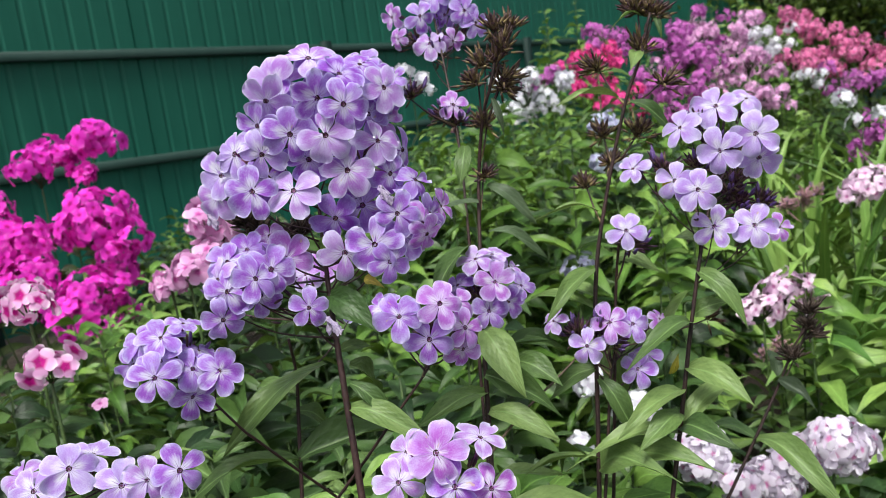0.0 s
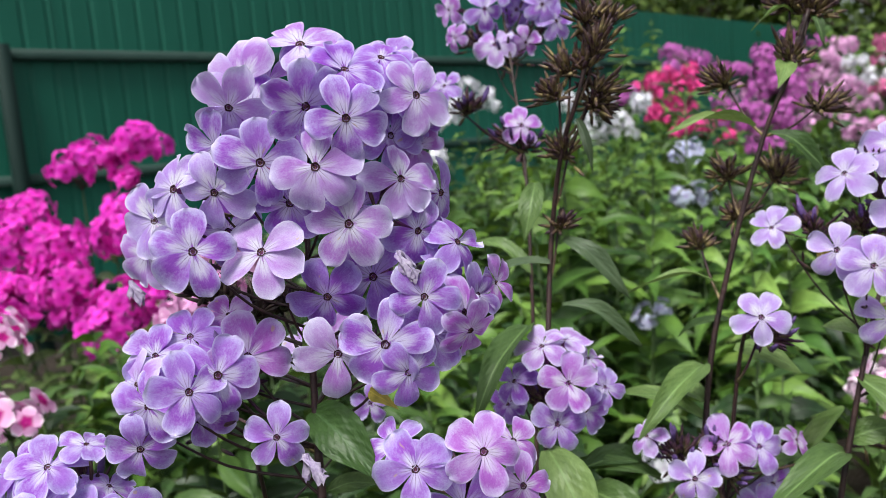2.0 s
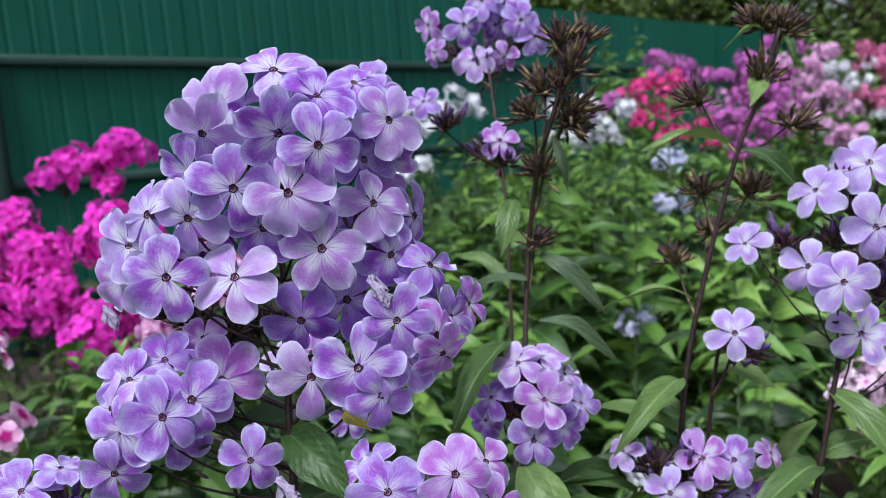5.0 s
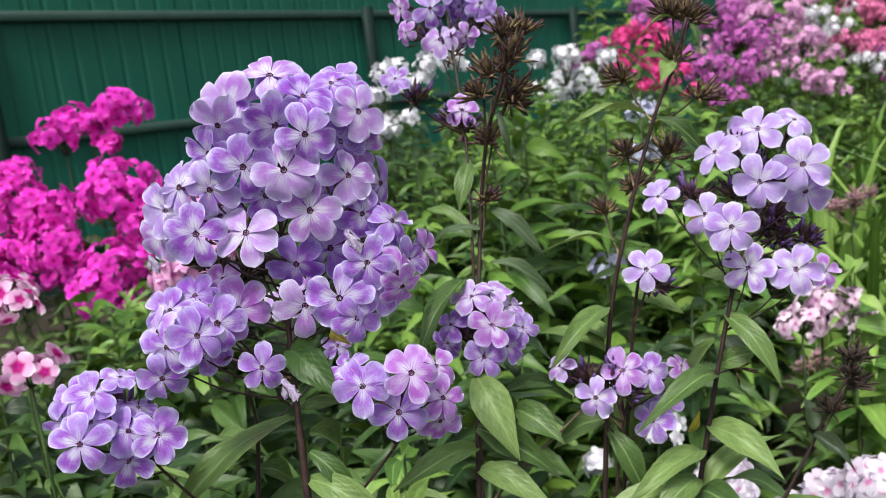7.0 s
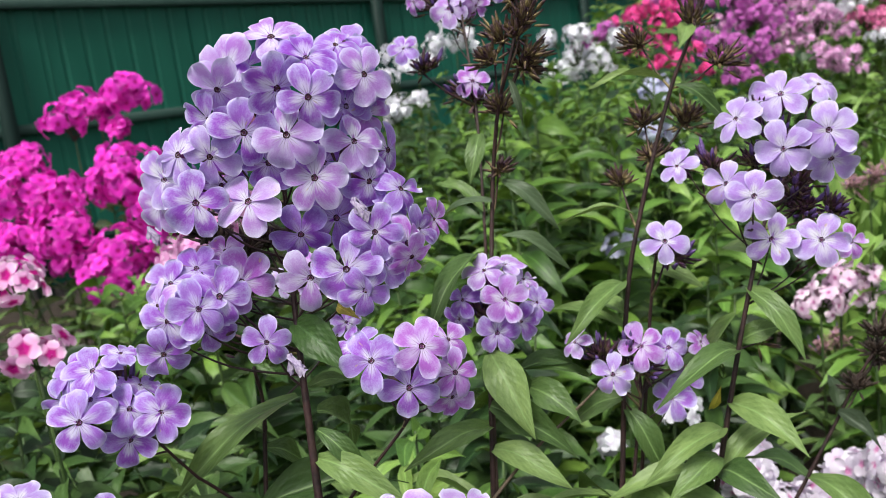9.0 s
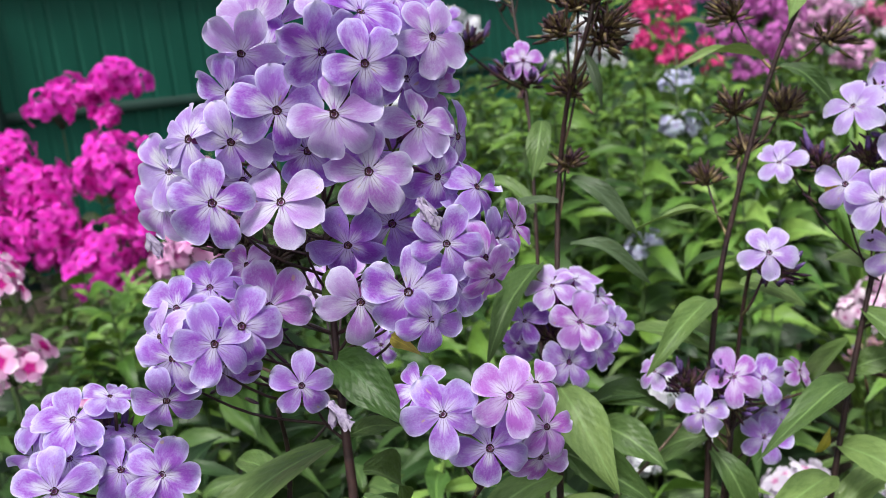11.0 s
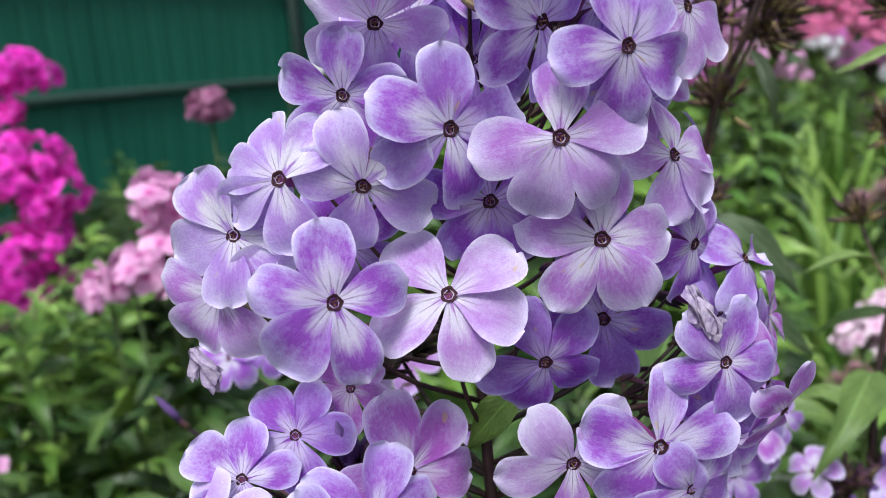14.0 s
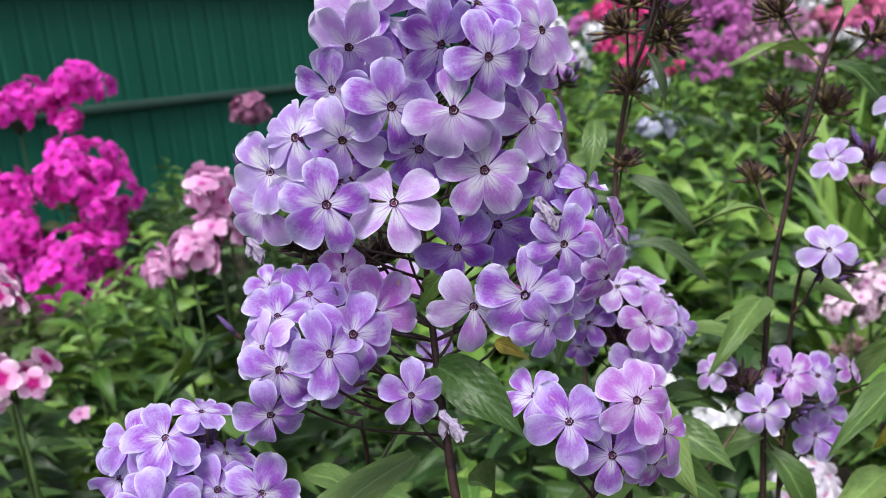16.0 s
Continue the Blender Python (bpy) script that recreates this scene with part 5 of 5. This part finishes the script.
def stray(x, y, z):
    """One small pink flower on a bent stalk of its own."""
    t = thing("phlox_shoot", "thin phlox shoot with one small pink flower", "phlox", (x + 0.03, y + 0.02, 0))
    h = Heap()
    tip = Vector((-0.03, -0.02, z))
    h.add(*tube(spline([(0, 0, -0.02), (0.01, 0, z * 0.6), tip - Vector((0, 0, 0.012))], 4), [0.0022 - 0.00012 * i for i in range(9)], 6))
    part("stem", h.mesh("stem", "stem_green"), t)
    rng = random.Random(77)
    part("flower", BLOOM_MESH["bloom_palepink"][0], t, "", turned(Vector((0.2, -0.5, 0.8)).normalized(), tip, 0.011, rng))
    # leaves coloured darker in place of the shade around this shoot
    put_leaves(t, foliage(rng, z * 0.9, 8, 0.08, lambda q: (0.01 * q, 0.0)), "leaf_dark_shaded", rng, True)


def split(rows, sizes):
    i = 0
    for n in sizes:
        yield rows[i:i + n]
        i += n
    if rows[i:]:
        yield rows[i:]


garden_phlox("vivid magenta phlox clump with dense rounded flower heads", "", MAGENTA_A, "bloom_magenta", 0.029, 9.5, pairs=14, compact=True)
# leaves of the light, pale and dusky pink plants are darkened as painted shade
garden_phlox("light pink phlox with dark pink eyes", "", LIGHTPINK_A, "bloom_lightpink", 0.0165, 27, pairs=14, length=0.08, near=True, leaf_mat="leaf_dark_shaded")
garden_phlox("pale pink phlox partly out of bloom", "", PALE_A, "bloom_palepink", 0.019, 26, pairs=13, length=0.10, near=True, leaf_mat="leaf_dark_shaded")
garden_phlox("dusky pink phlox with one small rounded head", "", [(-0.379, 1.548, 0.985, 0.032)], "bloom_dusky", 0.016, 55, pairs=12, length=0.08, leaf_mat="leaf_dark_shaded")
stray(-0.473, 0.985, 0.713)
garden_phlox("mauve pink phlox with small crowded flowers", "", PALERIGHT_A[:3], "bloom_mauve", 0.0155, 46, length=0.09)
garden_phlox("mauve pink phlox fading among green leaves", "", PALERIGHT_A[3:], "bloom_mauve", 0.016, 45, length=0.09)
for g in split(BLUSH_A, (1, 2)):
    garden_phlox("white phlox with pink eyes in full rounded heads", "white phlox with pink eyes", g, "bloom_blush", 0.0155, 100, length=0.09)
garden_phlox("white phlox half hidden among leaves", "", WHITENEAR_A, "bloom_white", 0.014, 40, length=0.09)
for g in split(PALEBLUE_A, (1, 1, 1)):
    garden_phlox("pale blue phlox with loose flower heads", "pale blue phlox", g, "bloom_paleblue", 0.015, 24, length=0.09)
FARSETS = [("pure white phlox in bloom", WHITE_A, (1, 3, 3, 1, 2, 1), "bloom_white"), ("hot pink phlox in bloom", HOTPINK_A, (4, 4), "bloom_hotpink"),
           ("purple phlox in bloom", PURPLE_A, (1, 2, 2, 2, 3, 2), "bloom_purple"), ("soft pink phlox in bloom", PINK_A, (3, 3, 3), "bloom_pink"), ("coral red phlox in bloom", CORAL_A, (4, 4, 4), "bloom_coral")]
for label, rows, sizes, bloom in FARSETS:
    for g in split(rows, sizes):
        garden_phlox(label, label, g, bloom, 0.018, 27, single=False, pairs=12, length=0.13, loose=1.7, leaf_mat="leaf_bush")


def bush(x, y, height, stems, rng, mat="leaf_bush", spread=0.17, length=0.105, label="leafy green phlox clump not yet in flower", near=False):
    t = thing("leafy_plant", label, "garden plant", (x, y, 0), "leafy green clumps")
    for k in range(stems):
        w, q = rng.uniform(0, 6.28), spread * math.sqrt(rng.random())
        hx, hy, hh = q * math.cos(w), q * math.sin(w), height * rng.uniform(0.82, 1.04)
        h = Heap()
        h.add(*tube([(hx * 0.5, hy * 0.5, -0.02), (hx * 0.8, hy * 0.8, hh * 0.5), (hx, hy, hh * 0.97)], [0.004, 0.003, 0.0015], 5))
        part("stem", h.mesh("stem", "stem_green"), t)
        put_leaves(t, foliage(rng, hh, 25, length, lambda q: (hx * (0.5 + 0.5 * q), hy * (0.5 + 0.5 * q)), z1=1.0), mat, rng, near)


rb = random.Random(21)
for row in range(10):
    y = 0.98 + 0.34 * row
    half = y * 0.60
    x = -half - 0.1 if row < 3 else -0.45 - 0.1 * row
    while x < half + 0.3:
        hh = min(1.05 if -0.3 < x < 0.25 else 0.97, 0.58 + 0.19 * row) * rb.uniform(0.9, 1.05)
        if x < -0.05 - 0.05 * row:
            hh = 0.74 * rb.uniform(0.88, 1.05)
        if x > 0.22 and row < 1:
            hh *= 0.80
        # dim: share of clumps given the darker leaf colour in place of shade
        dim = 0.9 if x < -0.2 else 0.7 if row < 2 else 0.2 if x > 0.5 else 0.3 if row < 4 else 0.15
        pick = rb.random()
        mat = "leaf_dark_shaded" if pick < dim else "leaf_bush" if pick < (0.95 if x < 0.3 else 0.8 if row < 2 else 0.5) else "leaf_lime"
        if not (x > 0.62 and 1.55 < y < 3.4):
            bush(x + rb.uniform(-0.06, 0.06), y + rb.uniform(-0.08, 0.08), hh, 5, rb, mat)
        x += 0.27 + 0.02 * row
for x, y, hh in ((-0.42, 0.62, 0.60), (-0.13, 0.74, 0.72), (0.12, 0.80, 0.62), (0.38, 0.78, 0.50), (-0.03, 0.70, 0.67), (-0.21, 0.84, 0.70), (0.24, 0.66, 0.56), (-0.28, 0.60, 0.56), (0.56, 0.9, 0.46), (-0.6, 0.9, 0.6), (-0.10, 0.63, 0.72), (-0.01, 0.62, 0.68)):
    # clumps on the left have shade painted in as darker leaves
    bush(x, y, hh, 5, rb, "leaf_dark_shaded" if x < -0.25 else "leaf_lime" if abs(x) < 0.16 else "leaf_green", 0.12, 0.10, near=abs(x) < 0.5)

rk = random.Random(41)
for x, y, hh in ((-0.10, 2.02, 1.00), (0.02, 2.14, 1.01), (0.15, 2.05, 0.98), (-0.06, 1.78, 0.94), (0.08, 1.80, 0.95), (0.28, 2.2, 0.99)):
    bush(x, y, hh, 5, rk, "leaf_bush", 0.13, 0.09)

rf = random.Random(33)
for k in range(8):
    y = 1.1 + 0.42 * k
    for sgn in (-1, 1):
        # leaf colour drawn from the plain bush green and its shaded copy
        bush(sgn * (0.68 * y + 0.5 + rf.uniform(0, 0.25)), y + rf.uniform(-0.1, 0.1), 0.68 * rf.uniform(0.85, 1.1), 4, rf, rf.choice(("leaf_dark_shaded", "leaf_bush")), 0.2)


def blades(x, y, n, height, rng):
    """A tuft of long arching blades."""
    t = thing("daylily_clump", "tuft of long arching yellow-green blades", "garden plant", (x, y, 0), "grassy clumps")
    for k in range(n):
        w = rng.uniform(0, 6.28)
        out, hh = rng.uniform(0.1, 0.4), height * rng.uniform(0.6, 1.1)
        wd = rng.uniform(0.010, 0.021)
        ax = Vector((-math.sin(w), math.cos(w), 0))

        def fn(s, v):
            p = Vector((math.cos(w), math.sin(w), 0)) * (0.03 + out * v * v) + Vector((0, 0, hh * (1.25 * v - 0.35 * v ** 3) / 0.9))
            return p + ax * (s * wd * (1 - v ** 3)) + Vector((0, 0, abs(s) * wd * 0.4))

        v, f, uv = sheet(2, 7, fn)
        part("blade", mesh_of("blade", v, f, "leaf_lime", uv), t)


rg = random.Random(5)
for k in range(25):
    blades(0.72 + 0.20 * (k % 5) + rg.uniform(-0.05, 0.05) + 0.10 * (k // 5), 1.62 + 0.38 * (k // 5) + rg.uniform(-0.1, 0.1), 17, 0.76, rg)


def weed(x, y, height, rng, label="tall feathery green shrub before the fence"):
    t = thing("shrub", label, "shrub", (x, y, 0), "shrubs by the fence")
    for k in range(6):
        w, q = rng.uniform(0, 6.28), rng.uniform(0.05, 0.3)
        hx, hy, hh = q * math.cos(w), q * math.sin(w), height * rng.uniform(0.75, 1.03)
        h = Heap()
        h.add(*tube([(hx * 0.3, hy * 0.3, -0.02), (hx * 0.8, hy * 0.8, hh * 0.5), (hx, hy, hh)], [0.008, 0.006, 0.002], 5))
        part("stem", h.mesh("stem", "stem_green"), t)
        put_leaves(t, foliage(rng, hh, 34, 0.13, lambda q: (hx * (0.3 + 0.7 * q), hy * (0.3 + 0.7 * q)), z0=0.2, z1=1.0), "leaf_lime", rng)


rw = random.Random(9)
for x, y, hh in ((0.80, 5.25, 1.66), (0.98, 5.35, 1.40), (2.15, 6.2, 1.62), (2.5, 6.2, 1.62), (1.8, 6.3, 1.35)):
    weed(x, y, hh, rw)


def tree(x, y, height, crown, rng, label):
    t = thing("tree", label, "tree", (x, y, 0), "trees beyond the fence")
    h = Heap()
    h.add(*tube(spline([(0, 0, -0.1), (0.1, 0.05, height * 0.4), (0.0, 0.1, height * 0.9)], 4), [0.16 - 0.016 * i for i in range(9)], 8))
    tips = []
    for k in range(26):
        q = rng.uniform(0.14, 0.95)
        w = rng.uniform(0, 6.28)
        r = crown * math.sqrt(max(0.08, 1 - ((q - 0.45) / 0.62) ** 2)) * rng.uniform(0.5, 1.0)
        a = Vector((0.05, 0.05, height * q * 0.85))
        b = Vector((r * math.cos(w), r * math.sin(w), height * q + rng.uniform(-0.1, 0.4)))
        h.add(*tube(spline([a, a.lerp(b, 0.5) + Vector((0, 0, 0.15)), b], 3), [0.05 - 0.006 * i for i in range(7)], 5))
        tips += [b, a.lerp(b, 0.65)]
    part("trunk", h.mesh("trunk", "bark"), t)
    cr = Heap()
    for b in tips:
        for k in range(105):
            p = b + Vector((rng.gauss(0, 0.34), rng.gauss(0, 0.34), rng.gauss(0, 0.26)))
            d = Vector((rng.uniform(-1, 1), rng.uniform(-1, 1), rng.uniform(-0.8, 0.4))).normalized()
            v, f, uv = rng.choice(LEAF_LOW)
            ln = rng.uniform(0.10, 0.2)
            cr.add(v, f, uv, leaf_matrix(p, p + d * ln, ln * 0.55, 0.3))
    part("crown", cr.mesh("crown", "leaf_far"), t)


rt = random.Random(3)
for x, y, hh, cw in ((3.4, 15.5, 5.0, 2.2), (6.4, 14.8, 5.4, 2.4), (9.0, 16.5, 6.0, 2.6), (1.0, 17.5, 5.5, 2.4), (5.0, 19.0, 6.5, 2.6), (11.5, 15.0, 5.5, 2.4), (7.6, 15.4, 4.4, 1.9), (2.0, 13.6, 4.4, 1.9), (4.4, 16.8, 4.8, 2.0), (0.0, 12.6, 4.2, 1.9), (10.4, 18.5, 6.0, 2.6), (13.5, 17.0, 6.0, 2.6), (3.0, 21.0, 7.0, 3.0), (8.0, 21.0, 7.5, 3.2)):
    tree(x, y, hh, cw, rt, "broad-leaved green tree beyond the fence")
